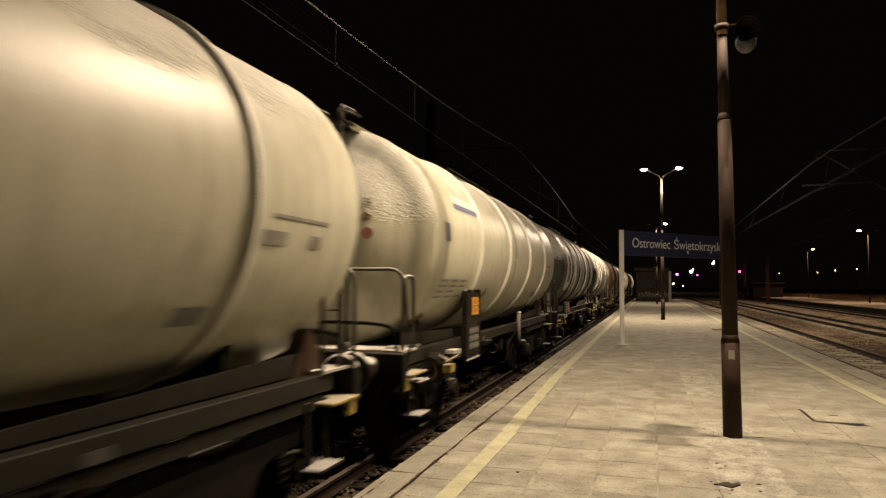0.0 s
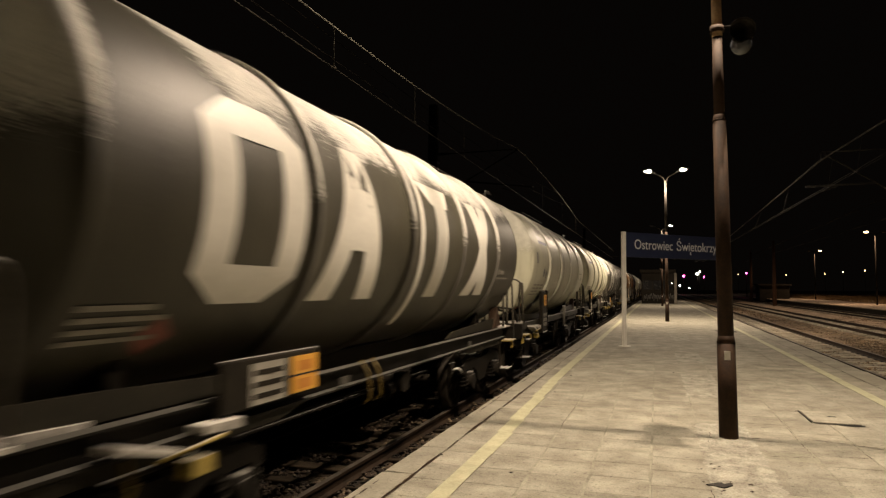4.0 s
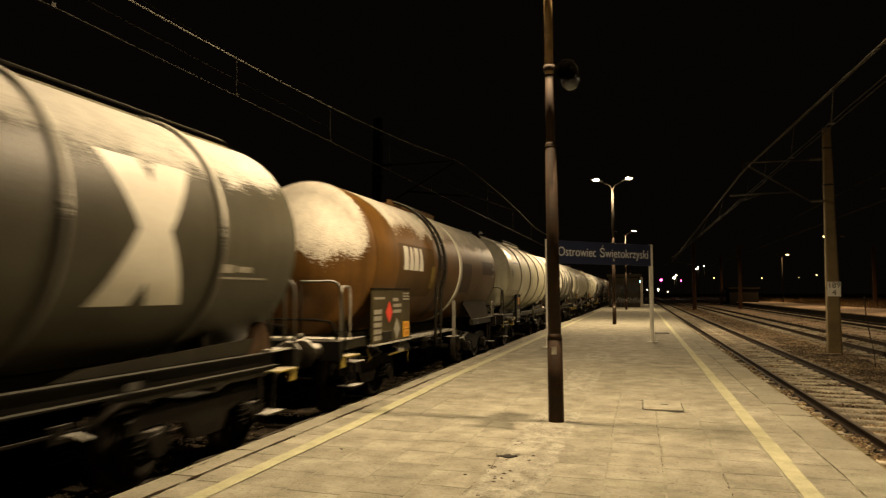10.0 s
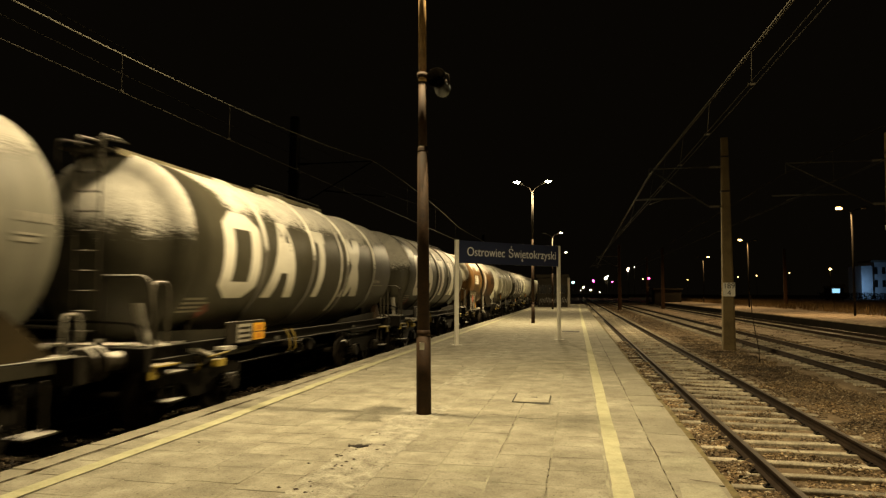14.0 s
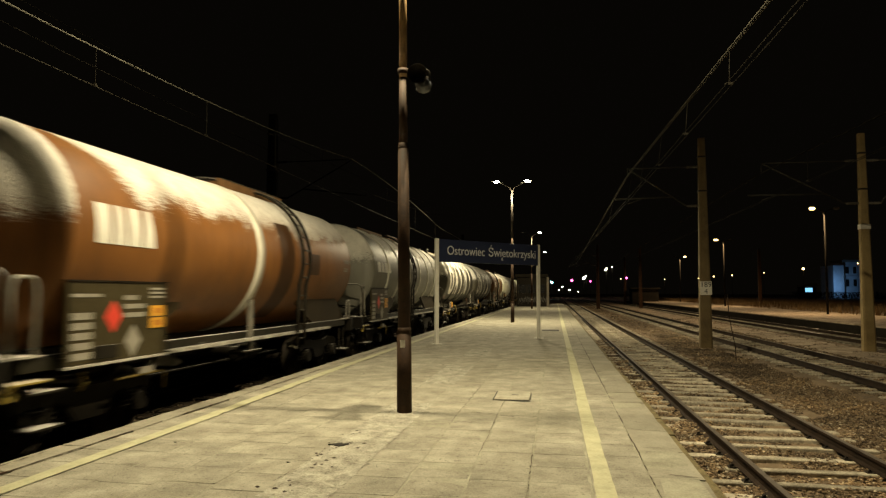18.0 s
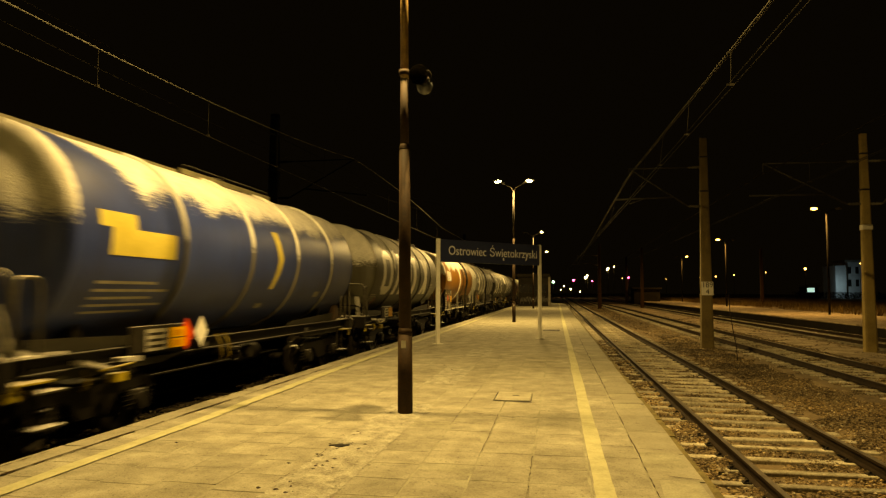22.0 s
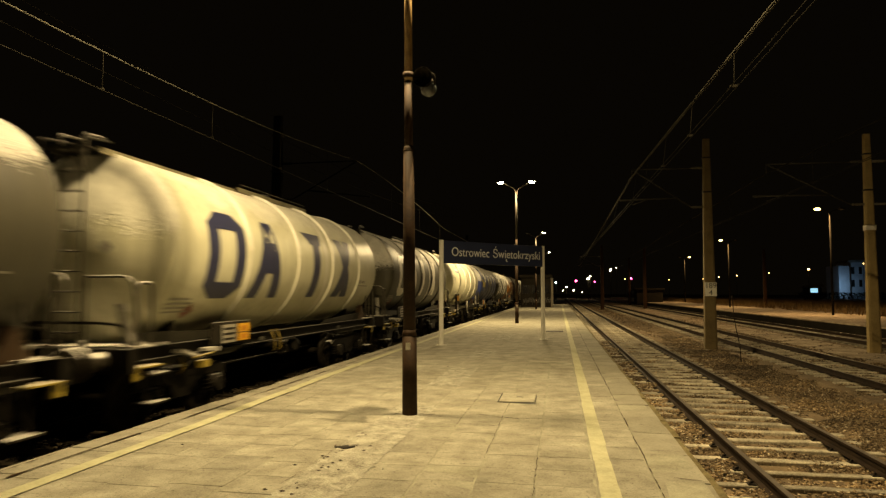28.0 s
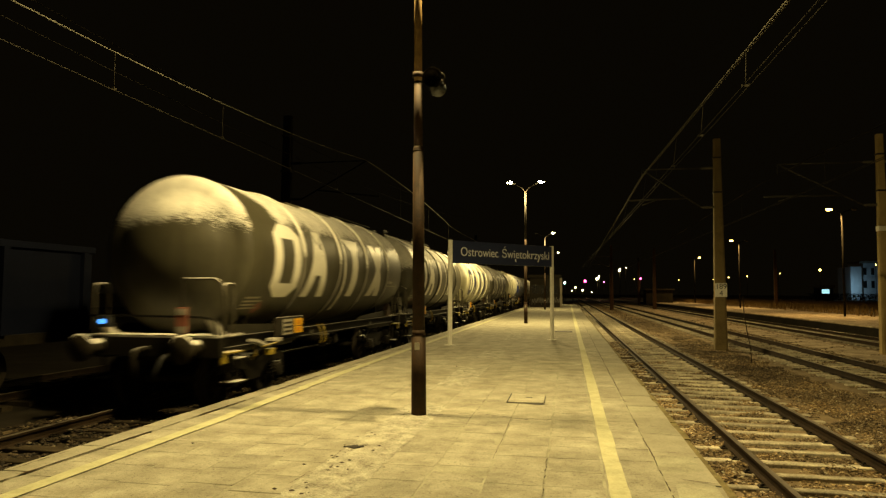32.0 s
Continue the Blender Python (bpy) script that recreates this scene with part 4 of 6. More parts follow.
tagged(lamp_post((0.03, 8.60, 0), (0, -0.55, 0), upper="ochre"), "rusty red-brown steel lamp post carrying a loudspeaker, leaning slightly")

# loudspeaker on the near post
sp = thing("loudspeaker", "black horn loudspeaker with round pale bowl on the post", "loudspeaker", at=(-0.015, 8.53, 4.485))
part("clamp", tube(B(), (0.0, 0.07, 0.07), (0.0, 0.07, 0.14), 0.076, seg=18), M["rust"], sp)
part("bracket", pipe(B(), arc([(0.05, 0.05, 0.115), (0.36, 0.08, 0.125), (0.36, 0.10, -0.04)], 3), 0.014), M["iron"], sp)
horn = B()
turned(horn, ((0.10, 0.035), (0.02, 0.06), (-0.06, 0.085), (-0.13, 0.130), (-0.14, 0.135), (-0.10, 0.11), (0.0, 0.05)), 24)
part("horn", horn, M["iron"], sp, "black horn", at=(0.243, -0.02, -0.005))
part("driver", tube(B(), (0.243, 0.05, -0.005), (0.243, 0.24, -0.005), 0.075, 0.075, 16), M["iron"], sp, "round driver housing behind the horn")
bowl = B()
bmesh.ops.create_uvsphere(bowl, u_segments=24, v_segments=14, radius=0.115)
part("bowl", bowl, M["opal"], sp, "translucent grey glass bowl", at=(0.262, 0.17, -0.065))
part("bowl_rim", tube(B(), (0.262, 0.17, 0.0), (0.262, 0.17, 0.06), 0.100, 0.06, 20), M["iron"], sp)

# station sign
def text_mesh(s, size, name, material, depth=0.003, thick=0.0):
    cu = bpy.data.curves.new(name, "FONT")
    cu.body, cu.size, cu.align_x, cu.align_y, cu.extrude = s, size, "CENTER", "CENTER", depth
    cu.offset = thick
    tmp = bpy.data.objects.new(name, cu)
    scene.collection.objects.link(tmp)
    dg = bpy.context.evaluated_depsgraph_get()
    me = bpy.data.meshes.new_from_object(tmp.evaluated_get(dg))
    bpy.data.objects.remove(tmp)
    me.materials.clear()
    me.materials.append(material)
    return me


SA, SB = Vector((-1.60, 20.21, 0)), Vector((1.437, 23.451, 0))
turn = math.atan2(SB.y - SA.y, SB.x - SA.x)
wide = (SB - SA).length
sign = thing("station_sign", "navy blue station name sign with white lettering on two white posts", "sign", at=((SA + SB) / 2))
sign.rotation_euler[2] = turn
for side in (-1, 1):
    part("post", box(B(), side * wide / 2 - 0.06, side * wide / 2 + 0.06, -0.04, 0.04, 0, 3.26, 0.008), M["white"], sign)
    part("foot_plate", box(B(), side * wide / 2 - 0.13, side * wide / 2 + 0.13, -0.11, 0.11, 0, 0.018, 0.004), M["white"], sign)
panel = part("panel", box(B(), -wide / 2 + 0.06, wide / 2 - 0.06, -0.055, -0.015, 2.535, 3.245, 0.006), M["navy"], sign, "navy blue name panel")
for word, x0, x1 in (("Ostrowiec", -1.85, -0.304), ("Świetokrzyski", -0.132, 2.03)):
    me = text_mesh(word, 0.40, "lettering", M["letter"], thick=-0.001)
    xs = [v.co.x for v in me.vertices]
    k = (x1 - x0) / (max(xs) - min(xs))
    letters = new("lettering", me)
    letters.parent = panel
    letters.matrix_basis = Matrix.Translation(((x0 + x1) / 2 - k * (max(xs) + min(xs)) / 2, -0.0585, 2.895)) @ pose(0, 0, 0, 90) @ Matrix.Diagonal((k, 1.0, 1, 1))
    letters["label"] = "white station name"
hook = pipe(B(), arc([(0.475, -0.060, 2.745), (0.440, -0.060, 2.70), (0.465, -0.060, 2.665), (0.50, -0.060, 2.675)], 3), 0.016, 6)
part("letter_hook", hook, M["letter"], panel, "hook below a letter")

# manhole and iron cover
mh = thing("access_cover", "concrete access cover in an iron frame, one edge lifted", "cover", at=(1.37, 10.22, 0))
part("cover_plate", box(B(), -0.27, 0.25, -0.40, 0.40, 0.002, 0.020, 0.006), M["slab"], mh)
part("frame_bar", box(B(), -0.292, -0.276, -0.36, 0.45, 0.0, 0.012, 0.003), M["iron"], mh)
part("frame_bar", box(B(), 0.258, 0.266, -0.30, 0.30, 0.0, 0.010, 0.002), M["iron"], mh)
part("gap", prism(B(), ((-0.28, -0.412), (-0.02, -0.425), (0.10, -0.470), (0.15, -0.505), (0.27, -0.455), (0.285, -0.415), (0.24, -0.402), (-0.27, -0.403)), "z", 0.0046, 0.0065), M["black"], mh, "dark gap below the lifted edge")
part("corner_chip", prism(B(), ((-0.34, 0.40), (-0.27, 0.41), (-0.27, 0.435), (-0.33, 0.43)), "z", 0.0046, 0.0065), M["stain"], mh)
part("lifting_slot", box(B(), -0.03, 0.07, 0.0, 0.05, 0.0205, 0.023), M["iron"], mh)
thing("drain_cover", "dark iron drain cover set in the platform", "cover", box(B(), 1.45, 2.15, 28.1, 28.9, 0.002, 0.02, 0.005), M["iron"])

# shelter at the far end of the platform
sh = thing("platform_shelter", "small dark platform building with sprayed lower wall", "building", at=(-0.66, 78.0, 0))
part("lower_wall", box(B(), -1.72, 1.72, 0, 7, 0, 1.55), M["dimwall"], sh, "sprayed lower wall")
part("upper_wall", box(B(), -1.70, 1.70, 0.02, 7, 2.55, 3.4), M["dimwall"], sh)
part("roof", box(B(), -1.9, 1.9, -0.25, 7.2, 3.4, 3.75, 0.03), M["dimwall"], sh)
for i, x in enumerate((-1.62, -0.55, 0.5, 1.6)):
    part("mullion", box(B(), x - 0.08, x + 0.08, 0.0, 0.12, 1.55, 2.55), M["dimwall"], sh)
for x in (-1.08, -0.02, 1.05):
    w = part("window", box(B(), x - 0.45, x + 0.45, 0.05, 0.09, 1.56, 2.54), M["glass"], sh)
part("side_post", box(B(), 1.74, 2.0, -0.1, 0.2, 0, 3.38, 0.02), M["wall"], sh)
rnd = random.Random(4)
for i in range(9):
    x = -1.5 + i * 0.36
    bm = pipe(B(), arc([(x, -0.012, 0.2 + rnd.random() * 0.3), (x + 0.12, -0.012, 1.0 + rnd.random() * 0.3), (x + 0.22, -0.012, 0.4), (x + 0.34, -0.012, 0.9 + rnd.random() * 0.3)], 3), 0.03, 6)
    part("sprayed_squiggle", bm, M["paintmark"], sh)


# ---- masts and overhead line ----
def mast(at, top, w0=0.50, w1=0.30, band=None, plate=False, label="tapered concrete overhead line mast", material=None):
    root = thing("overhead_line_mast", label, "mast", at=at, group="overhead line masts")
    bm = B()
    q = []
    for z, w in ((FLOOR - at[2], w0), (top - at[2], w1)):
        q.append([bm.verts.new((x * w / 2, y * w / 2 * 0.8, z)) for x, y in ((-0.7, -1), (0.7, -1), (1, -0.7), (1, 0.7), (0.7, 1), (-0.7, 1), (-1, 0.7), (-1, -0.7))])
    for i in range(8):
        bm.faces.new((q[0][i], q[0][(i + 1) % 8], q[1][(i + 1) % 8], q[1][i]))
    bm.faces.new(q[1])
    part("shaft", bm, material or M["concrete"], root)
    for z in (top - 2.1, top - 0.75):
        f = (z - FLOOR) / (top - FLOOR)
        w = (w0 + (w1 - w0) * f) / 2 + 0.02
        part("strap", box(B(), -w, w, -w * 0.85, w * 0.85, z - at[2] - 0.03, z - at[2] + 0.03), M["iron"], root)
    if band:
        w = 0.168
        part("band", box(B(), -w, w, -w * 0.82, w * 0.82, band - 0.09, band + 0.09), M["white"], root, "white painted band")
    if plate:
        pl = part("number_plate", box(B(), -0.215, 0.215, -0.245, -0.225, plate - 0.26, plate + 0.26, 0.004), M["white"], root, "white distance plate")
        for s, z in (("189", 0.13), ("4", -0.13)):
            t = new("numeral", text_mesh(s, 0.28, "numeral", M["black"]))
            t.parent = pl
            t.matrix_basis = Matrix.Translation((0, -0.249, plate + z)) @ pose(0, 0, 0, 90)
    return root


def bracket(x_mast, y, z, x_end, z_end, z_top):
    """A hinged bracket arm with its stay and insulators, from a mast to the wire."""
    s = 1 if x_end > x_mast else -1
    root = thing("cantilever", "steel tube cantilever with insulators carrying the wires", "cantilever", at=(x_mast, y, 0), group="cantilevers")
    dx = x_end - x_mast
    steel, clay = (M["dim_steel"], M["dim_steel"]) if x_mast < 0 else (M["label_plate"], M["pole_grey"])
    up = z_top if x_mast < 0 else 6.52
    low, end = Vector((s * 0.6, 0, z)), Vector((dx, 0, up))
    part("stay", tube(B(), (s * 0.55, 0, z + 1.35 if x_mast < 0 else up), end, 0.024, seg=8), steel, root)
    part("strut", tube(B(), low, end, 0.028, seg=8), steel, root)
    part("lower_tube", tube(B(), low.lerp(end, 0.24), (dx + s * 0.5, 0, z_end + 0.25), 0.030, seg=8), steel, root)
    part("steady_arm", tube(B(), (dx - s * 0.55, 0, z_end + 0.25), (dx, 0, z_end + 0.06), 0.016, seg=8), steel, root)
    if up > z_top:
        part("hanger", tube(B(), end, (dx, 0, z_top - 0.03), 0.016, seg=8), steel, root)
    for zz in (z, z + 1.35 if x_mast < 0 else up):
        bm = turned(B(), ((0.0, 0.02), (0.02, 0.055), (0.10, 0.03), (0.12, 0.06), (0.22, 0.03), (0.24, 0.06), (0.34, 0.03), (0.36, 0.055), (0.45, 0.02)), 12)
        bmesh.ops.transform(bm, matrix=pose(s * 0.15, 0, zz, 0, 0, -90 * s), verts=bm.verts)
        part("insulator", bm, clay, root)
    return root


mast((7.72, 27.0, -0.5), 7.65, w0=0.46, w1=0.25, plate=2.27, label="tapered concrete mast with a white distance plate")
mast((13.32, 26.67, -0.5), 7.54, 0.42, 0.23, band=4.54, label="tapered concrete mast with a white painted band", material=M["pale_concrete"])
# distant concrete masts take a dark brown in place of dimmer light
for x, y, top in ((7.68, 91, 8.0), (13.9, 97, 8.0), (14.8, 127, 8.2), (29.4, 96, 7.6), (-8.3, 23, 8.2), (-8.3, 75, 8.2), (-8.3, -30, 8.2), (8.2, -30, 8.2)):
    # left masts stay unseen: their missing light is put into the dark colour
    mast((x, y, -0.5), top, label="overhead line mast, coloured dark to merge with the night sky" if x < 0 else "tapered concrete overhead line mast", material=M["dim_steel"] if x < 0 else M["browndark"])
bracket(7.72, 27.0, 4.98, 4.90, 5.05, 6.24)
bracket(13.32, 26.67, 4.92, 9.8, 5.05, 6.15)
bracket(13.32, 26.67, 4.92, 15.2, 5.05, 6.15)
bracket(7.68, 91, 5.25, 4.80, 5.05, 5.50)
bracket(-8.3, 23, 5.05, -5.2, 4.83, 6.42)
bracket(-8.3, 75, 5.05, -5.2, 4.83, 5.70)


def wires(name, x, contact, sag, y0, y1, drops, label, stagger=0.0, single=False, carrier="galvanised"):
    root = thing(name, label, "wires", group="overhead wires")
    ys = [y0 + (y1 - y0) * i / 60 for i in range(61)]
    for dx in ((0,) if single else (-0.022, 0.022)):
        part("carrier_wire", pipe(B(), [(x + dx, y, sag(y)) for y in ys], 0.013, 6), M[carrier], root)
    for dx in ((0,) if single else (-0.05, 0.05)):
        part("contact_wire", pipe(B(), [(x + dx + stagger * (y - 10) / 20, y, contact) for y in ys[::6]], 0.009, 6), M["wire" if single else "contact"], root)
    for y in drops:
        part("dropper", tube(B(), (x, y, sag(y)), (x + stagger * (y - 10) / 20, y, contact), 0.006, seg=6), M["wire"], root)
        part("clamp", box(B(), x - 0.022, x + 0.022, y - 0.03, y + 0.03, contact - 0.01, contact + 0.04) if single else box(B(), x - 0.06 + stagger * (y - 10) / 20, x + 0.06 + stagger * (y - 10) / 20, y - 0.015, y + 0.015, contact - 0.008, contact + 0.03), M["wire"], root)


def carrier_left(y):
    if y < 23:
        return 5.42 + 0.0031 * (y - 5) ** 2
    return 6.424 - 0.0022 * (min(y, 41) - 23) ** 2


wires("overhead_wire", -5.2, 4.855, carrier_left, -12, 75, (2.2, 5.7, 9.26, 12.7, 16.2, 19.8, 28, 34, 40), "carrier and contact wires over the train's track", single=True)
wires("overhead_wire", 4.9, 5.03, lambda y: 5.16 + 0.040 * y if y < 27 else 6.24 - 0.012 * (y - 27), -12, 91, (4.4, 7.9, 11.35, 14.87, 18.4, 22, 25.2, 33, 41), "double carrier and contact wires over the empty track", -0.25, carrier="carrier")
wires("overhead_wire", 9.8, 5.05, lambda y: 5.35 + 0.03 * y if y < 27 else 6.16 - 0.01 * (y - 27), -5, 91, (10, 16, 22, 32), "carrier and contact wires over the far track", carrier="contact")
feeder = B()
for x, z in ((-5.9, 5.55), (-6.4, 6.3)):
    pipe(feeder, [(x, y, z + 0.0012 * (y - 10) ** 2 - 0.05) for y in range(-10, 60, 5)], 0.008, 6)
thing("feeder_wire", "thin dark feeder wires beyond the train", "wires", feeder, M["dim_steel"])

# ---- beyond the tracks ----
def far_lamp(x, y, sides=(1, 0), h=8.4):
    root = thing("street_lamp", "tall far platform lamp post with a glowing sodium lantern", "street lamp", at=(x, y, 0.01), group="far lamps")
    part("post", tube(B(), (0, 0, 0), (0, 0, h - 0.9), 0.09, 0.06, 10), M["dim_steel"], root)
    for s, on in zip((-1, 1), sides):
        part("arm", pipe(B(), arc([(0, 0, h - 0.95), (s * 0.12, 0, h - 0.6), (s * 0.7, 0, h - 0.45)], 3), 0.035, 6), M["dim_steel"], root)
        g = B()
        bmesh.ops.create_uvsphere(g, u_segments=12, v_segments=8, radius=0.15, matrix=Matrix.Translation((s * 0.85, 0, h - 0.42)) @ Matrix.Diagonal((1.6, 1, 0.7, 1)))
        part("lantern", g, M["lampglow2"] if on else M["label_plate"], root, "glowing lantern" if on else "dark lantern")


far_lamp(22.15, 54, (1, 0))
far_lamp(22.1, 84.3, (1, 0))
far_lamp(23.9, 123, (0, 1))


def far_light(px, py, pz, r, m, pole=True, label="small distant street light", name="distant_light"):
    root = thing(name, label, "light", at=(px, py, FLOOR), group="distant lights")
    g = B()
    bmesh.ops.create_uvsphere(g, u_segments=10, v_segments=6, radius=r, matrix=Matrix.Translation((0, 0, pz - FLOOR)))
    part("lens", g, M[m], root)
    if pole:
        part("post", tube(B(), (0, 0.1, 0), (0, 0.1, pz - FLOOR - r * 0.6), 0.08, 0.06, 6), M["iron"], root)


far_light(1.0, 230, 5.2, 0.36, "blueglow", True, "blue-white railway signal light", "railway_signal")
far_light(8.5, 260, 6.3, 0.42, "pinkglow", True, "red railway signal light", "railway_signal")
far_light(15.5, 260, 6.0, 0.26, "pinkglow", True, "red railway signal light", "railway_signal")
far_light(23.2, 205, 6.1, 0.26, "pinkglow", True, "red railway signal light", "railway_signal")
far_light(12.2, 240, 6.8, 0.42, "lampglow", True)
far_light(12.9, 240, 7.6, 0.20, "lampglow", True)
far_light(5.3, 300, 4.3, 0.26, "lampglow", True)
far_light(8.4, 300, 3.0, 0.30, "lampglow", True)
far_light(12.2, 300, 2.1, 0.17, "lampglow", True)
far_light(3.8, 300, 2.8, 0.14, "lampglow", True)
far_light(24.2, 300, 11.7, 0.36, "lampglow", True)
far_light(24.6, 300, 12.4, 0.20, "lampglow", True)
far_light(26.9, 300, 12.9, 0.16, "lampglow", True)
far_light(24.8, 240, 6.6, 0.13, "lampglow2", True)
far_light(45.8, 280, 7.1, 0.14, "lampglow2", True)
far_light(58.8, 280, 7.5, 0.13, "lampglow2", True)
far_light(64.7, 280, 8.2, 0.20, "lampglow2", True)
far_light(66.6, 260, 8.2, 0.19, "lampglow2", True)
far_light(68.9, 230, 8.3, 0.14, "lampglow2", True)
far_light(60.3, 170, 7.4, 0.26, "lampglow2", True)
far_light(97.0, 230, 11.1, 0.17, "lampglow2", True)
# pale building with cold light, far to the right
bd = thing("far_building", "pale two-storey house in cold light behind the station", "building", at=(100.9, 250, 0.0))
part("side_wing", box(B(), -4.0, -0.6, -1.2, 10, FLOOR, 11.2), M["facade"], bd)
part("wall", box(B(), -0.6, 5.2, 0, 10, FLOOR, 12.4), M["facade"], bd)
part("roof", prism(B(), ((-1.0, 12.4), (5.6, 12.4), (5.0, 13.2), (-0.4, 13.2)), "y", -0.4, 10.4), M["wall"], bd)
for x in (0.9, 3.3):
    for z in (4.0, 8.4):
        wn = part("window", box(B(), x - 0.5, x + 0.5, -0.06, 0.1, z, z + 2.4), M["glass"], bd)
        part("window_frame", box(B(), x - 0.65, x + 0.65, -0.10, -0.062, z + 2.4, z + 2.6), M["facade"], wn)
part("cornice", box(B(), -0.7, 5.35, -0.2, 0, 7.4, 7.65), M["facade"], bd)
flood = bpy.data.lights.new("yard_flood_light", "POINT")
flood.energy, flood.color, flood.shadow_soft_size = 480, (0.25, 0.50, 1.0), 0.3
fo = new("yard_flood_light", flood)
fo.location = (96.2, 244, 4.0)
kiosk = thing("lit_kiosk", "small dark kiosk with a cold glowing window", "building", box(B(), 63.2, 66.6, 180, 183, -0.6, 3.2), M["dimwall"])
part("glowing_window", box(B(), 64.0, 65.7, 179.9, 179.98, 1.9, 2.95), M["coldglow"], kiosk)
part("roof", prism(B(), ((62.8, 3.2), (66.9, 3.2), (66.6, 4.1), (63.5, 3.7)), "y", 179.2, 183.3), M["wall"], kiosk)
# dark goods wagon standing on the siding
gw = thing("goods_wagon", "dark bluish high-sided goods wagon standing on the siding", "wagon", at=(LEFT - 4.6, 0, RAIL))
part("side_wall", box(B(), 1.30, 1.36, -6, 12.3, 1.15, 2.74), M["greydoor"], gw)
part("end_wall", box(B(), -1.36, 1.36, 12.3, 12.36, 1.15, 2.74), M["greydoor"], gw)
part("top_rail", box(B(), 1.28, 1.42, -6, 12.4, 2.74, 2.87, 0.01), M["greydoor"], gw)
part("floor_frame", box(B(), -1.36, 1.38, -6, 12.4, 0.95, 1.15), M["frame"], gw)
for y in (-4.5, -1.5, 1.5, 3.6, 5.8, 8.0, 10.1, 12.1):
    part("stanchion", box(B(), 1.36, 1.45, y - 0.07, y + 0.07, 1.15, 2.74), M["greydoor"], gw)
for y in (-4, -2.2, 8.6, 10.4):
    for x in (-0.75, 0.75):
        part("wheel", tube(B(), (x - 0.07, y, 0.46), (x + 0.07, y, 0.46), 0.46, seg=24), M["wheel"], gw)
    part("axle", tube(B(), (-0.75, y, 0.46), (0.75, y, 0.46), 0.08), M["wheel"], gw)
far_house = thing("signal_house", "low dark flat-roofed hut beside the far tracks", "building", at=(17.2, 126, FLOOR))
part("wall", box(B(), -1.2, 3.4, 0, 5, 0, 2.9), M["dimwall"], far_house)
part("roof", box(B(), -1.5, 3.7, -0.3, 5.3, 2.9, 3.15), M["dimwall"], far_house)

rng = np.random.default_rng(9)
n = 2600
p = np.stack((rng.uniform(79, 119, n), rng.uniform(232, 238, n), FLOOR + 2.5 * rng.random(n) ** 0.8), 1)
q = p[:, None] + rng.normal(0, 0.22, (n, 3, 3))
me = bpy.data.meshes.new("hedge")
me.from_pydata(q.reshape(-1, 3).tolist(), [], np.arange(n * 3).reshape(-1, 3).tolist())
me.materials.append(M["hedge"])
tagged(new("hedge", me), "dark unkempt hedge below the pale house", "hedge", kind="stuff")
# bent stake in the ballast beside the mast
thing("bent_stake", "thin bent rusty stake standing in the ballast", "stake", pipe(B(), [(7.70, 22.6, FLOOR), (7.68, 22.6, -0.1), (7.59, 22.65, 0.45), (7.53, 22.7, 1.0), (7.51, 22.7, 1.55)], 0.014, 6), M["rail"])


# ---- tank wagons ----
# Local space: y along the track (front is +y), z above the rail head, +x the side that faces the platform.
R, HALF = 1.40, 5.75


def dome(y_end, depth=0.60, knuckle=0.30):
    """Profile of a dished head from its tip to the cylinder: a shallow crown and a tight knuckle."""
    s = 1 if y_end < 0 else -1
    out = []
    rk = R - knuckle
    crown = (rk ** 2 + (depth - 0.16) ** 2) / (2 * (depth - 0.16))
    for k in range(7):
        r = rk * k / 6
        out.append((y_end + s * (crown - math.sqrt(crown ** 2 - r ** 2)), r))
    y0 = depth - 0.16
    for k in range(1, 7):
        a = math.pi / 2 * k / 6
        f = 0.30 + 0.70 * math.sin(a) if k < 6 else 1.0
        out.append((y_end + s * (y0 + 0.16 * (0.55 * k / 6 + 0.45 * (1 - math.cos(a)))), rk + knuckle * math.sin(a)))
    return out


def patch(bm, corners, lift=0.006):
    """A patch on the tank's platform side: corners (y, angle above the horizontal in degrees), clockwise from the lower rear one."""
    (ya, aa), (yb, ab), (yc, ac), (yd, ad) = corners
    n = max(2, int(max(abs(ad - aa), abs(ac - ab)) / 2.8) + 1)
    rows = []
    for i in range(n + 1):
        t = i / n
        row = []
        for j in (0, 1):
            y0, a0 = (ya, aa) if j == 0 else (yb, ab)
            y1, a1 = (yd, ad) if j == 0 else (yc, ac)
            y, a = y0 + (y1 - y0) * t, math.radians(a0 + (a1 - a0) * t)
            row.append(bm.verts.new(((R + lift) * math.cos(a), y, AX + (R + lift) * math.sin(a))))
        rows.append(row)
    for a, b in zip(rows, rows[1:]):
        bm.faces.new((a[0], a[1], b[1], b[0])).smooth = True


def quad(bm, y0, y1, a0, a1, lift=0.006):
    patch(bm, ((y0, a0), (y1, a0), (y1, a1), (y0, a1)), lift)


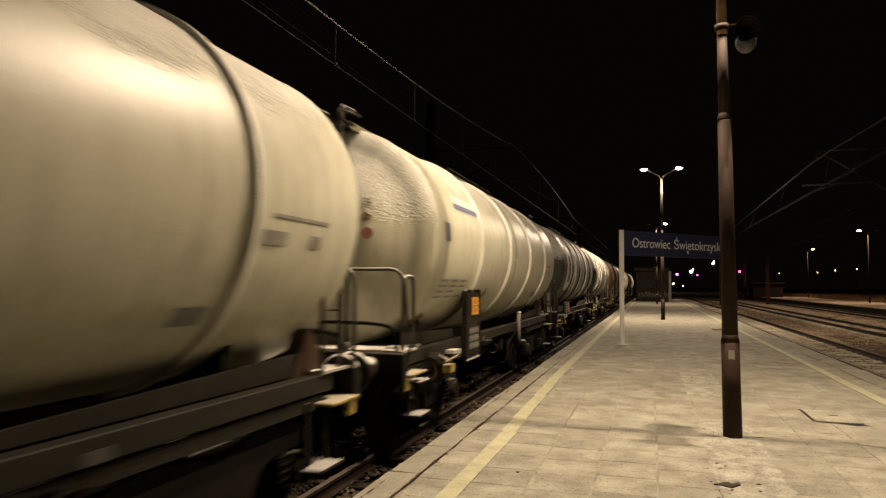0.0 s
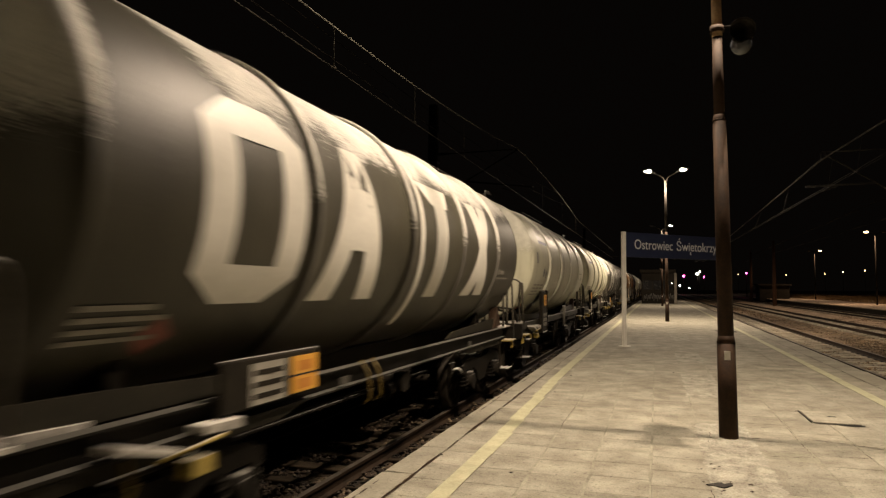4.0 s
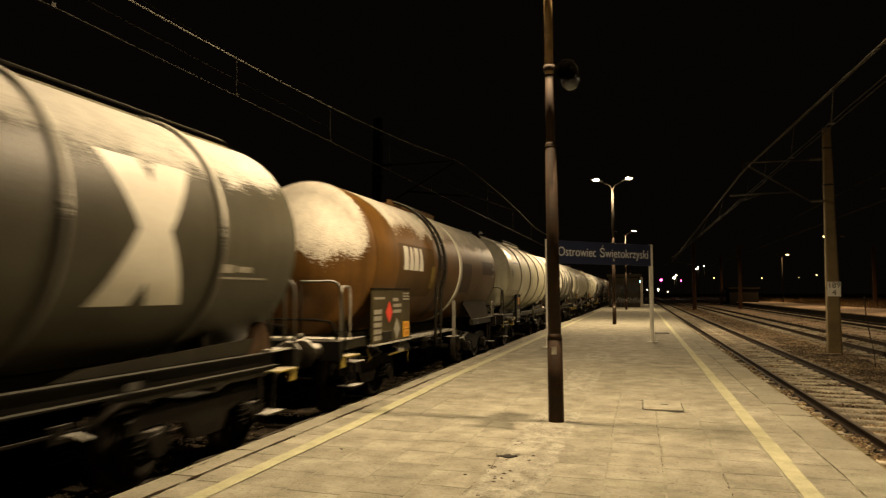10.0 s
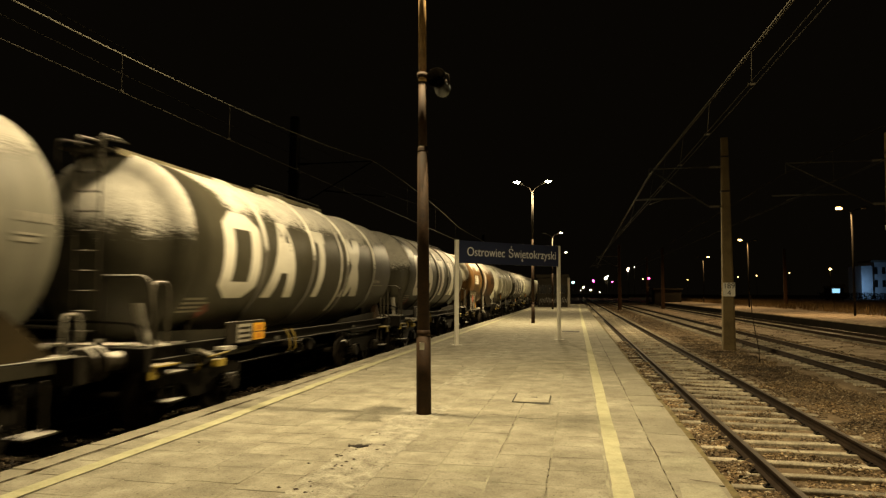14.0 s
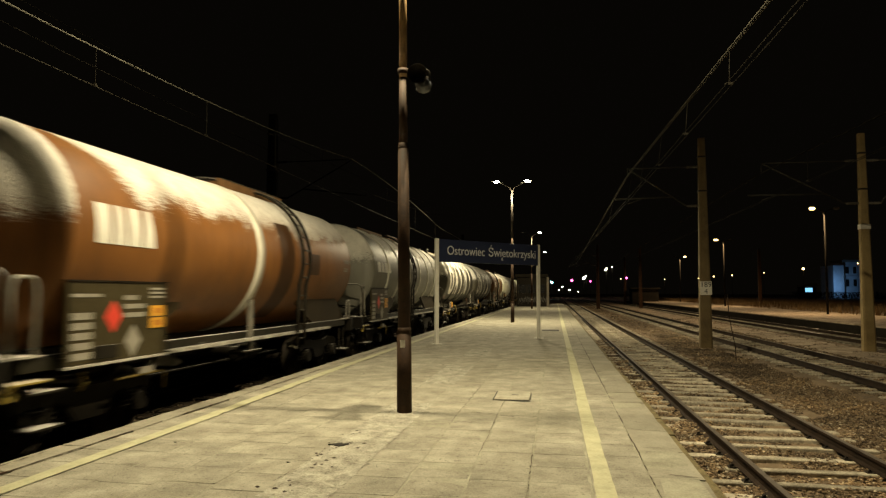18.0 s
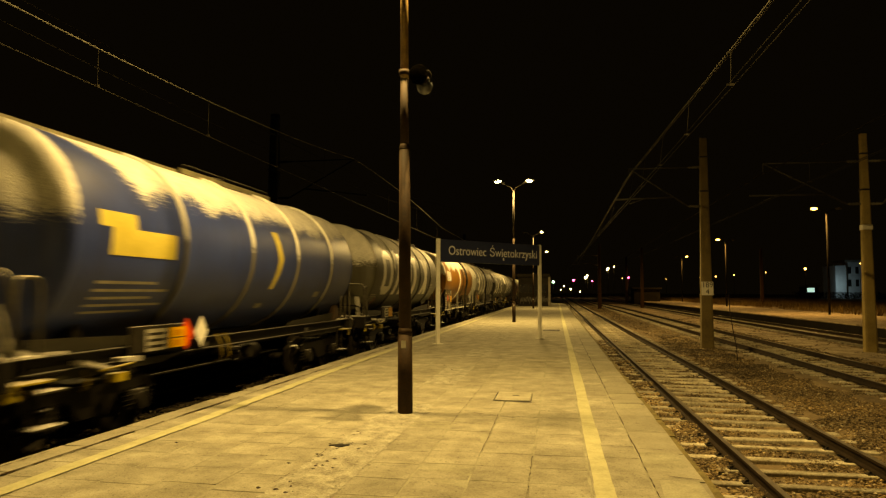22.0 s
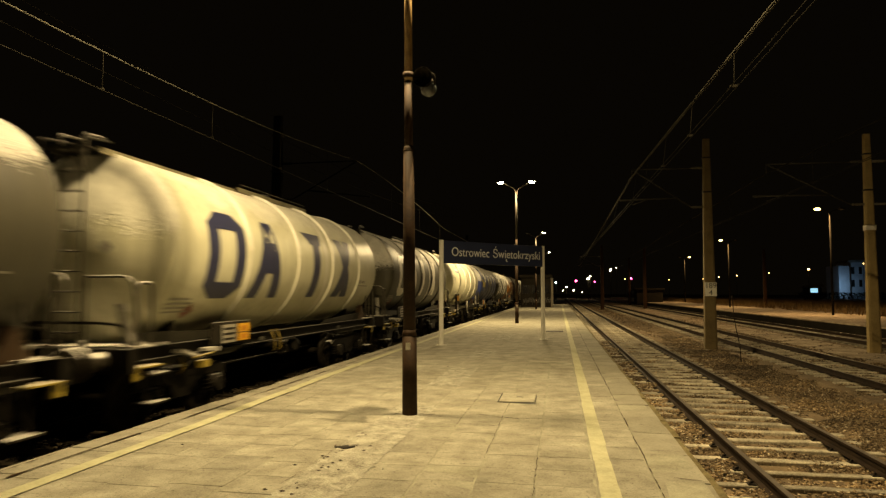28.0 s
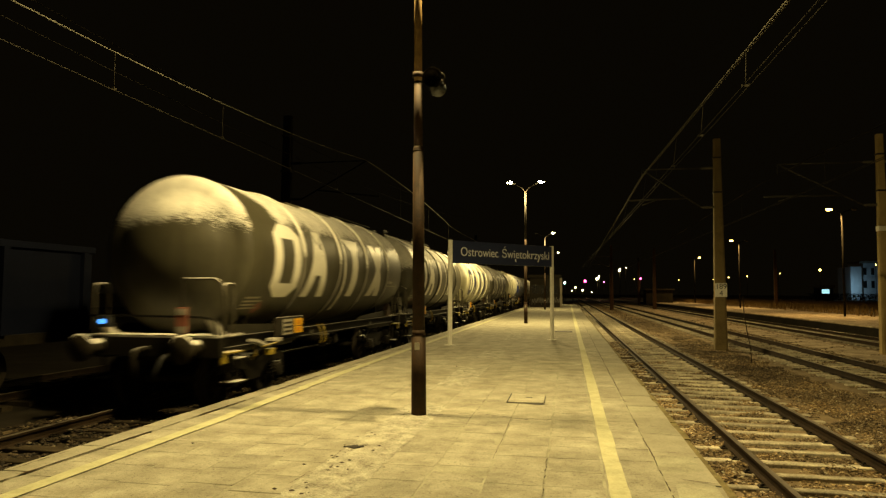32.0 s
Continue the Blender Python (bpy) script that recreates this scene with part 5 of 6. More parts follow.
def bogie_side():
    return ((-1.22, 0.60), (-1.22, 0.72), (-1.05, 0.80), (-0.62, 0.84), (-0.30, 0.78), (0.30, 0.78), (0.62, 0.84), (1.05, 0.80), (1.22, 0.72), (1.22, 0.60), (1.13, 0.58), (1.12, 0.40), (1.06, 0.40), (1.04, 0.64), (0.76, 0.64), (0.74, 0.40), (0.68, 0.40), (0.64, 0.66),
            (0.40, 0.58), (0.26, 0.38), (-0.26, 0.38), (-0.40, 0.58), (-0.64, 0.66), (-0.68, 0.40), (-0.74, 0.40), (-0.76, 0.64), (-1.04, 0.64), (-1.06, 0.40), (-1.12, 0.40), (-1.13, 0.58))


def wheelset_mesh():
    bm = B()
    tube(bm, (-1.02, 0, 0), (1.02, 0, 0), 0.075, seg=10)
    for s in (-1, 1):
        bm2 = B()
        turned(bm2, ((0.085, 0.0), (0.085, 0.13), (0.03, 0.16), (0.02, 0.37), (0.065, 0.40), (0.065, 0.46), (-0.045, 0.465), (-0.075, 0.49), (-0.075, 0.40), (-0.02, 0.37), (-0.03, 0.16), (-0.085, 0.13), (-0.085, 0.0)), 28)
        bmesh.ops.transform(bm2, matrix=Matrix.Translation((s * 0.75, 0, 0)) @ pose(0, 0, 0, 0, 0, -90 * s), verts=bm2.verts)
        tmp = bpy.data.meshes.new("tmp")
        bm2.to_mesh(tmp)
        bm.from_mesh(tmp)
        bpy.data.meshes.remove(tmp)
        for k in range(6):
            a = 2 * math.pi * k / 6
            tube(bm, (s * 0.80, 0.25 * math.cos(a), 0.25 * math.sin(a)), (s * 0.835, 0.25 * math.cos(a), 0.25 * math.sin(a)), 0.035, seg=8)
    return mesh_of("wheelset", bm, M["wheel"])


WHEELSET = wheelset_mesh()
def bogie_meshes():
    out = {}
    bm = B()
    for s in (-1, 1):
        prism(bm, bogie_side(), "x", s * 1.00 - 0.05, s * 1.00 + 0.05)
    box(bm, -1.0, 1.0, -0.22, 0.22, 0.55, 0.82, 0.02)
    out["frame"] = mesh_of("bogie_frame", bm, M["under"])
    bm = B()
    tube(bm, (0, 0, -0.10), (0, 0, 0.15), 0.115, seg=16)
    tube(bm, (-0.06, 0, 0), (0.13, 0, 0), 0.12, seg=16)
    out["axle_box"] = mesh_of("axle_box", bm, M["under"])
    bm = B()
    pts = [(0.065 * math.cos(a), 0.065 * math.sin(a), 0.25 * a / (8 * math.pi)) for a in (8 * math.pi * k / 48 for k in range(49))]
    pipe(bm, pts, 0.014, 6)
    out["spring"] = mesh_of("coil_spring", bm, M["dim_steel"])
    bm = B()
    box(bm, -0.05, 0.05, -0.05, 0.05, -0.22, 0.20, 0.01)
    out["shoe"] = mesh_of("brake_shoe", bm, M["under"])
    return out


BOGIE = bogie_meshes()


def shared(name, mesh, parent, at, turn=0):
    ob = new(name, mesh)
    ob.parent = parent
    ob.matrix_basis = pose(*at, 0, 0, turn)
    return ob


STRETCH = 1.022   # the wagons are a little longer than the drawing they are built to


def lengthen(ob):
    """Draws a wagon and its parts out along the track; the bogies only move apart."""
    for c in ob.children:
        c.location.y *= STRETCH
        if not c.name.startswith("bogie"):
            c.data.transform(Matrix.Diagonal((1, STRETCH, 1, 1)))
            lengthen(c)


def tank_wagon(label, paint, bands, band_paint, marks, style="frame", last=False, ladder=True, plate="low", back=-5.35, rear=5.46, shift=0.0, side_ladder=-0.80, walkway=None, bracket=False, signs=()):
    """One four-axle tank wagon; style 'board' has the large notice board and a side ladder, 'frame' the slim side sill."""
    w = thing("tank_wagon", label, "tank wagon", group="tank train")
    top = AX + R
    # tank
    prof = dome(back) + [(y, R) for y in (-3.4, -1.7, 0, 1.7, 3.4)] + dome(HALF, 0.52)[::-1]
    tank = part("tank", turned(B(), prof, 64, AX), paint, w)
    for y, wd, up in bands:
        part("ring", turned(B(), ((y - wd / 2, R - 0.01), (y - wd / 2, R + up), (y + wd / 2, R + up), (y + wd / 2, R - 0.01)), 64, AX), band_paint, tank)
    for y in (HALF - 0.52, back + 0.60):
        part("weld_seam", turned(B(), ((y - 0.03, R - 0.004), (y, R + 0.008), (y + 0.03, R - 0.004)), 64, AX), paint, tank)
    for name, bm, mat, lab in marks():
        part(name, bm, mat, tank, lab)
    # signs on the rear head
    if signs:
        crown = (1.10 ** 2 + 0.44 ** 2) / 0.88
        for x, z, seg, mat, r in signs:
            rr = math.hypot(x, z - AX)
            nrm = Vector((x, -math.sqrt(crown ** 2 - rr ** 2), z - AX)).normalized()
            p = Vector((x, back + crown - math.sqrt(crown ** 2 - rr ** 2), z)) + nrm * 0.004
            part("warning_sign", tube(B(), p, p + nrm * 0.012, r, r, seg), M[mat], w, "small warning sign on the tank end")
    # walkway along the top, with the raised stage round the manhole
    walkway = walkway or ((back + 0.25, -1.25, 0.0), (-1.1, 2.4, 0.06))
    for y0, y1, up in walkway:
        cat = B()
        for x in (-0.24, -0.08, 0.08, 0.24):
            box(cat, x - 0.065, x + 0.065, y0, y1, top + up - 0.035, top + up - 0.005)
        for k in range(int((y1 - y0) / 0.9) + 1):
            box(cat, -0.34, 0.34, y0 + k * 0.9, y0 + k * 0.9 + 0.05, top - 0.12, top + up - 0.035)
        timber = style == "board"
        walk_ = part("catwalk", cat, M["plank"] if timber else M["frame"], w, "weathered timber catwalk on the tank" if timber else "slatted steel catwalk on the tank")
        for x in (-0.35, 0.35):
            part("edge_bar", box(B(), x - 0.015, x + 0.015, y0, y1, top + up - 0.09, top + up + (0.06 if timber else 0)), M["plank"] if timber else M["catedge"], walk_)
    ya, yb, up = walkway[-1]
    part("stage_rail", pipe(B(), arc([(0.35, ya + 0.1, top + up - 0.02), (0.35, ya + 0.1, top + up + 0.07), (0.35, yb - 0.1, top + up + 0.07), (0.35, yb - 0.1, top + up - 0.02)], 2, 0.06), 0.014, 6), M["frame"], w)
    part("manhole", tube(B(), (0, 0.4, top - 0.05), (0, 0.4, top + up + 0.03), 0.28, 0.28, 24), M["sill"], w)
    part("manhole_lid", tube(B(), (0, 0.4, top + up + 0.03), (0, 0.4, top + up + 0.06), 0.31, 0.28, 24), M["frame"], w)
    part("valve_hood", box(B(), -0.20, 0.20, 1.0, 1.4, top - 0.03, top + up + 0.06, 0.02), M["sill"], w)
    # ladder: at the rear end, or half round the side
    lad = B()
    if style == "board":
        ya, yb = side_ladder - 0.19, side_ladder + 0.19
        for y in (ya, yb):
            pts = [((R + 0.10) * math.cos(math.radians(a)), y, AX + (R + 0.10) * math.sin(math.radians(a))) for a in range(78, -21, -7)] + [(1.40, y, 1.7), (1.38, y, 0.80)]
            pipe(lad, pts, 0.034, 6)
        for a in range(74, -21, -11):
            c = ((R + 0.10) * math.cos(math.radians(a)), AX + (R + 0.10) * math.sin(math.radians(a)))
            tube(lad, (c[0], ya, c[1]), (c[0], yb, c[1]), 0.015, seg=6)
        for z in (1.85, 1.55, 1.25, 0.95):
            tube(lad, (1.39, ya, z), (1.39, yb, z), 0.015, seg=6)
        part("ladder", lad, M["frame"], w, "dark ladder curving over the tank's side")
    elif ladder:
        yl = back - 0.16
        for x in (0.07, 0.45):
            pipe(lad, arc([(x, yl, 1.25), (x, yl, top + 0.08), (x, yl + 0.35, top + 0.10)], 3, 0.10), 0.019, 6)
        rungs = part("ladder", lad, M["ladder_steel"], w, "end ladder with frosted rungs")
        for k in range(10):
            part("rung", tube(B(), (0.07, yl, 1.42 + k * 0.27), (0.45, yl, 1.42 + k * 0.27), 0.014, seg=6), M["ladder_steel"], rungs)
        for x in (-0.16, 0.45):
            hoop = pipe(B(), arc([(x, yl + 0.02, top - 0.45), (x, yl - 0.10, top - 0.30), (x, yl - 0.10, top + 0.02), (x, yl + 0.50, top + 0.08)], 3, 0.25), 0.017, 6)
            part("guard_hoop", hoop, M["frame"], w)
        part("ladder_step", box(B(), -0.20, 0.48, yl - 0.05, yl + 0.28, top - 0.10, top - 0.075), M["frame"], w)
    # frame: sills, headstocks, saddles
    front = 5.74 if style == "board" else 5.46
    if style == "board" or bracket:
        c_outline = ((1.08, 1.085), (1.10, 1.055), (1.18, 1.055), (1.19, 1.065), (1.19, 1.20), (1.18, 1.21), (1.08, 1.21))
    else:
        c_outline = ((1.08, 1.02), (1.19, 1.02), (1.19, 1.036), (1.12, 1.040), (1.12, 1.192), (1.19, 1.196), (1.19, 1.21), (1.08, 1.21))
    spans = ((0.26 - rear, front - 0.26),)
    if style == "board" and not shift:
        spans = ((0.26 - rear, -2.9), (3.2, front - 0.26))   # no sill below the middle of the tank
    for s in (-1, 1):
        for y0, y1 in spans:
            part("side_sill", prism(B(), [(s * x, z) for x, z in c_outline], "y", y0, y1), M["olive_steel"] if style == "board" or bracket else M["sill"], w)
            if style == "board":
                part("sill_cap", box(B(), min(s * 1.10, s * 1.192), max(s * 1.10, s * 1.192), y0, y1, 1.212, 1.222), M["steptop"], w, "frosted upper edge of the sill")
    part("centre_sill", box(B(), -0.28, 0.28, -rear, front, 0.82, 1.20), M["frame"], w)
    for s, end in ((-1, rear), (1, front)):
        ye, d = s * end, s * (end - 5.46)
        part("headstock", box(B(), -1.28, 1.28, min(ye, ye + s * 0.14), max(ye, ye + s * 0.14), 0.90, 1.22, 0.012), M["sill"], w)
        part("end_platform", box(B(), -1.22, 1.22, min(ye - s * 0.46, ye), max(ye - s * 0.46, ye), 1.215, 1.24), M["gusset"], w, "frosted end platform")
        if style == "board":
            flap = ((3.25, 1.225), (5.55, 1.225), (5.30, 1.43), (5.02, 1.64), (4.85, 1.76), (2.35, 1.76), (2.35, 1.66))
            if s < 0:
                flap = ((-3.25, 1.22), (-3.80, 1.22), (-3.80, 1.74), (-2.20, 1.78), (-2.20, 1.68))
            for x in (-1.10, 1.10):
                part("saddle", prism(B(), flap, "x", x - 0.03, x + 0.03), M["flap"], w, "pale brown saddle plate")
        else:
            part("saddle", prism(B(), ((-0.9, 1.20), (0.9, 1.20), (0.9, 1.75), (-0.9, 1.75)), "y", s * 4.10 - 0.06, s * 4.10 + 0.06), M["frame"], w)
            plate_edge = ((s * 1.9, 1.215), (s * 5.05, 1.215), (s * 5.05, 1.40), (s * 4.4, 1.385), (s * 2.2, 1.30))
            web = ((s * 2.2, 1.03), (s * 2.7, 0.93), (s * 5.0, 0.92), (s * 5.15, 1.03))
            for x in (-1.0, 1.0):
                part("saddle_plate", prism(B(), [(y + d, z) for y, z in plate_edge], "x", x * 1.03 - 0.015, x * 1.03 + 0.015), M["olive_steel"], w)
                part("sill_web", prism(B(), [(y + d, z) for y, z in web], "x", x * 1.14 - 0.015, x * 1.14 + 0.015), M["olive_steel"], w)
            if s < 0 and bracket:
                fin = [(-4.45, 1.20), (-5.30, 1.20), (-5.28, 1.27), (-4.45, 1.235)]
            elif s < 0:
                fin = [(-4.45, 1.20), (-5.22, 1.20), (-5.455, 1.80 if not last else 1.5), (-5.43, 1.80 if not last else 1.5), (-5.30, 1.44), (-5.16, 1.31), (-4.95, 1.255), (-4.45, 1.235)]
            else:
                fin = [(4.72, 1.20), (5.30, 1.20), (5.04, 1.60), (4.98, 1.60)]
            for x in (-1.0, 1.0):
                part("end_gusset", prism(B(), [(y + d, z) for y, z in fin], "x", x - 0.07, x + 0.07), M["gusset"] if s < 0 else M["stain"], w, "frost-covered curved gusset" if s < 0 else "brown gusset plate")
        for x in (-0.875, 0.875):
            bf = part("buffer", tube(B(), (x, ye + s * 0.14, 1.06), (x, ye + s * 0.52, 1.06), 0.125, 0.11, 18), M["buffer"], w)
            part("buffer_plate", turned(B(), ((0, 0.0), (0.0, 0.20), (0.03, 0.225), (0.06, 0.20), (0.075, 0.0)), 24), M["buffer"], bf, at=(x, ye + s * 0.52 - (0 if s > 0 else 0.075), 1.06))
            sx, yc = x / 0.875, ye - s * 0.50
            for z, wide in ((0.445, 0.19), (0.83, 0.21))[:1 if s > 0 else 2]:
                part("step", box(B(), min(sx * 1.02, sx * 1.33), max(sx * 1.02, sx * 1.33), yc - wide, yc + wide, z, z + 0.028, 0.005), M["steptop"], w, "frosted footboard")
            for y in (yc - 0.17, yc + 0.15):
                part("step_hanger", box(B(), min(sx * 1.15, sx * 1.18), max(sx * 1.15, sx * 1.18), y, y + 0.035, 0.445, 1.0), M["frame"], w)
            gx = x / 0.875 * 1.18
            if style == "board" and s > 0:
                part("grab_handle", pipe(B(), arc([(gx, ye - 0.12, 1.20), (gx, ye - 0.12, 1.70), (gx, ye + 0.13, 1.70), (gx, ye + 0.13, 1.20)], 4, 0.3), 0.018, 8), M["label"], w)
            else:
                part("grab_handle", pipe(B(), arc([(gx, ye - s * 0.44, 1.22), (gx, ye - s * 0.44, 2.08), (gx, ye - s * 0.10, 2.08), (gx, ye - s * 0.10, 1.22)], 4, 0.24), 0.022, 8), M["label"] if style == "board" else M["ladder_steel"], w)
        if style == "frame" or s < 0:
            part("shunter_step", box(B(), 1.06, 1.34, min(ye, ye + s * -0.5), max(ye, ye + s * -0.5), 0.955, 0.98, 0.006), M["dirty_yellow"], w, "dirty yellow shunter's step")
            part("shunter_post", box(B(), 1.24, 1.28, min(ye - s * 0.10, ye + s * 0.04), max(ye - s * 0.10, ye + s * 0.04), 0.80, 0.955, 0.006), M["dirty_yellow"], w)
        part("coupling_hook", pipe(B(), arc([(0, ye + s * 0.12, 1.03), (0, ye + s * 0.42, 1.03), (0, ye + s * 0.50, 0.92), (0, ye + s * 0.44, 0.62)], 3), 0.045, 8), M["under"], w)
        part("brake_hose", pipe(B(), arc([(0.38, ye + s * 0.14, 0.95), (0.38, ye + s * 0.32, 0.90), (0.30, ye + s * 0.44, 0.55)], 4), 0.028, 7), M["black"], w)
        for z, x0, x1 in ((1.55, -1.15, 1.10), (2.16, 0.55, 1.24))[:1 if style == "board" and s > 0 else 2]:
            part("end_rail", pipe(B(), arc([(x0, ye + s * 0.06, z), (x1, ye + s * 0.06, z), (x1 + 0.05, ye - s * 0.04, 1.22)], 4, 0.22), 0.020, 7), M["ladder_steel"] if z > 2 else M["dim_steel"], w)
        part("rail_post", tube(B(), (0.55, ye + s * 0.06, 1.2), (0.55, ye + s * 0.06, 1.55 if style == "board" and s > 0 else 2.16), 0.018, seg=7), M["dim_steel"], w)
        part("air_cock", tube(B(), (0.62, ye + s * 0.14, 1.30), (0.62, ye + s * 0.26, 1.30), 0.04, seg=8), M["pole_grey"], w)
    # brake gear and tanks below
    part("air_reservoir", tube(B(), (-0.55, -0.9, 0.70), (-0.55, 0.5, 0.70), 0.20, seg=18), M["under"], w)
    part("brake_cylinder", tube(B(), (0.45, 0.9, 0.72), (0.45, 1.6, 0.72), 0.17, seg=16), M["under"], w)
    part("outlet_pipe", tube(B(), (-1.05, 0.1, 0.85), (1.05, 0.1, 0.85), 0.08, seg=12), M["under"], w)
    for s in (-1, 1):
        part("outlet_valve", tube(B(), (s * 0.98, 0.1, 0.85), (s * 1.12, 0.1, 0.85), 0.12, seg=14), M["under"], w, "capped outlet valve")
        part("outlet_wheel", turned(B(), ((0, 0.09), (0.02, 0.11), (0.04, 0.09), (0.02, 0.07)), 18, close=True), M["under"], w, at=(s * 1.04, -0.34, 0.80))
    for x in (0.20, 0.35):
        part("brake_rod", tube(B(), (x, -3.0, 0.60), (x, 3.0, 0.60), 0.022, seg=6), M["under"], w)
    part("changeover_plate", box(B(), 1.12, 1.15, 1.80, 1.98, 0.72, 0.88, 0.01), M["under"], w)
    part("changeover_lever", pipe(B(), arc([(1.15, 1.9, 0.78), (1.22, 1.95, 0.80), (1.22, 2.12, 0.72)], 2), 0.016, 6), M["pale"], w)
    for y in ((2.55, -1.75) if style == "frame" or shift else (3.6,)):
        part("label_holder", box(B(), 1.192, 1.20, y, y + 0.18, 1.065, 1.135), M["label_plate"], w)
    if bracket:
        part("sill_bracket", tube(B(), (1.235, 1.23, 0.84), (1.235, 1.23, 1.40), 0.042, 0.042, 12), M["pole_grey"], w, "upright grey bracket on the sill")
        part("bracket_cap", tube(B(), (1.235, 1.23, 1.40), (1.235, 1.23, 1.44), 0.05, 0.045, 12), M["gusset"], w, "frosted cap")
    if style == "frame" and not bracket:
        for y in (-1.24, -0.98):
            part("loading_hose", pipe(B(), arc([(1.16, y, 1.24), (1.25, y, 1.10), (1.25, y + 0.05, 0.86), (1.16, y + 0.08, 0.80)], 3), 0.015, 7), M["hose"], w, "dull yellow hose loop")
    # frosted brake shelf beside the rear bogie, with its yellow lever
    if style == "frame":
        part("brake_shelf", prism(B(), ((-4.50, 1.135), (-3.92, 0.985), (-3.92, 0.955), (-4.50, 1.09)), "x", 1.17, 1.33), M["gusset"], w, "frost-covered sloping brake shelf")
        part("brake_shelf", prism(B(), ((-3.78, 1.10), (-3.40, 1.085), (-3.40, 1.02), (-3.78, 1.05)), "x", 1.17, 1.31), M["gusset"], w, "frost-covered brake shelf")
        part("brake_lever", tube(B(), (1.33, -4.20, 0.985), (1.33, -3.62, 1.02), 0.014, seg=7), M["dirty_yellow"], w, "yellow brake lever")
        part("changeover_box", box(B(), 1.19, 1.31, -3.90, -3.68, 0.80, 0.915, 0.01), M["dirty_yellow"], w, "dirty yellow changeover box")
    else:
        part("brake_shelf", prism(B(), ((-3.10, 0.93), (-2.95, 1.03), (-2.62, 1.02), (-2.40, 0.90), (-2.55, 0.86)), "x", 1.17, 1.30), M["steptop"], w, "frost-covered brake shelf")
    part("rope_hook", pipe(B(), arc([(1.18, -4.3, 1.0), (1.24, -4.3, 0.84), (1.16, -4.3, 0.76)], 2), 0.02, 6), M["hose"], w, "yellow rope hook")
    # notice board and orange hazard plate
    if style == "board":
        bd = part("notice_board", box(B(), 1.30, 1.34, shift - 4.45, shift - 2.55, 1.08, 2.04, 0.008), M["board"], w, "olive notice board with labels")
        part("board_rim", box(B(), 1.30, 1.352, shift - 4.46, shift - 2.54, 2.042, 2.06), M["frame"], bd)
        part("board_foot", box(B(), 1.28, 1.36, shift - 4.46, shift - 2.54, 1.05, 1.078), M["gusset"], bd, "frosted foot rail")
        for k in range(5):
            part("notice", box(B(), 1.343, 1.346, shift - 4.39, shift - 4.05, 1.14 + k * 0.115, 1.22 + k * 0.115), M["label"], bd)
        part("notice", box(B(), 1.343, 1.346, shift - 4.39, shift - 3.90, 1.86, 1.90), M["label"], bd)
        part("hazard_diamond", prism(B(), [(shift + y, z) for y, z in ((-3.84, 1.62), (-3.68, 1.42), (-3.52, 1.62), (-3.68, 1.82))], "x", 1.343, 1.347), M["red"], bd, "red hazard diamond")
        part("hazard_diamond", prism(B(), [(shift + y, z) for y, z in ((-3.46, 1.30), (-3.29, 1.09), (-3.12, 1.30), (-3.29, 1.51))], "x", 1.343, 1.347), M["label"], bd, "white hazard diamond")
        part("card_pocket", box(B(), 1.343, 1.36, shift - 4.02, shift - 3.58, 1.12, 1.28, 0.004), M["frame"], bd)
        for k in range(3):
            part("notice", box(B(), 1.343, 1.346, shift - 3.49, shift - (3.06 if k < 2 else 3.22), 1.60 + k * 0.11, 1.66 + k * 0.11), M["label"], bd)
        for k in range(3):
            part("notice", box(B(), 1.343, 1.346, shift - 2.96, shift - 2.62, 1.84 + k * 0.055, 1.87 + k * 0.055), M["label"], bd)
        pl = part("orange_plate", box(B(), 1.343, 1.352, shift - 2.95, shift - 2.61, 1.44 if shift else 1.12, 1.74 if shift else 1.42), M["orange"], bd, "orange hazard number plate")
        zc = 1.59 if shift else 1.27
        part("plate_line", box(B(), 1.353, 1.355, shift - 2.95, shift - 2.61, zc - 0.007, zc + 0.007), M["black"], pl)
        for k in (-1, 1):
            part("plate_number", box(B(), 1.353, 1.355, shift - 2.88, shift - 2.68, zc + k * 0.08 - 0.035, zc + k * 0.08 + 0.035), M["rustmark"], pl, "dark number bars")
        for y in (shift - 4.34, shift - 2.64):
            part("board_stay", tube(B(), (1.10, y, 1.15), (1.30, y, 1.15), 0.025, seg=8), M["frame"], w)
        part("brake_plate", box(B(), 1.22, 1.30, shift - 3.05, shift - 2.75, 0.84, 0.93, 0.01), M["label"], w, "pale brake plate")
        part("brake_handle", pipe(B(), arc([(1.26, shift - 3.45, 0.82), (1.26, shift - 2.45, 0.84), (1.26, shift - 2.45, 0.58)], 2, 0.1), 0.018, 6), M["hose"], w, "yellow brake handle")
        yp = bands[0][0] - 0.10 if len(bands) == 1 else -0.2
        part("sill_post", box(B(), 1.19, 1.27, yp, yp + 0.09, 0.85, 1.78, 0.01), M["pole_grey"], w)
        part("post_foot", box(B(), 1.05, 1.32, yp - 0.30, yp + 0.34, 0.86, 0.885), M["steptop"], w, "frosted bracket at the foot of the post")
        part("foot_tray", box(B(), 1.16, 1.36, shift - 2.5, 3.85 if shift else 0.55, 1.075, 1.10), M["frame"], w, "dark foot tray beside the tank")
        part("tray_edge", box(B(), 1.352, 1.366, shift - 2.5, 3.85 if shift else 0.55, 1.06, 1.112), M["gusset"], w, "frosted edge of the tray")
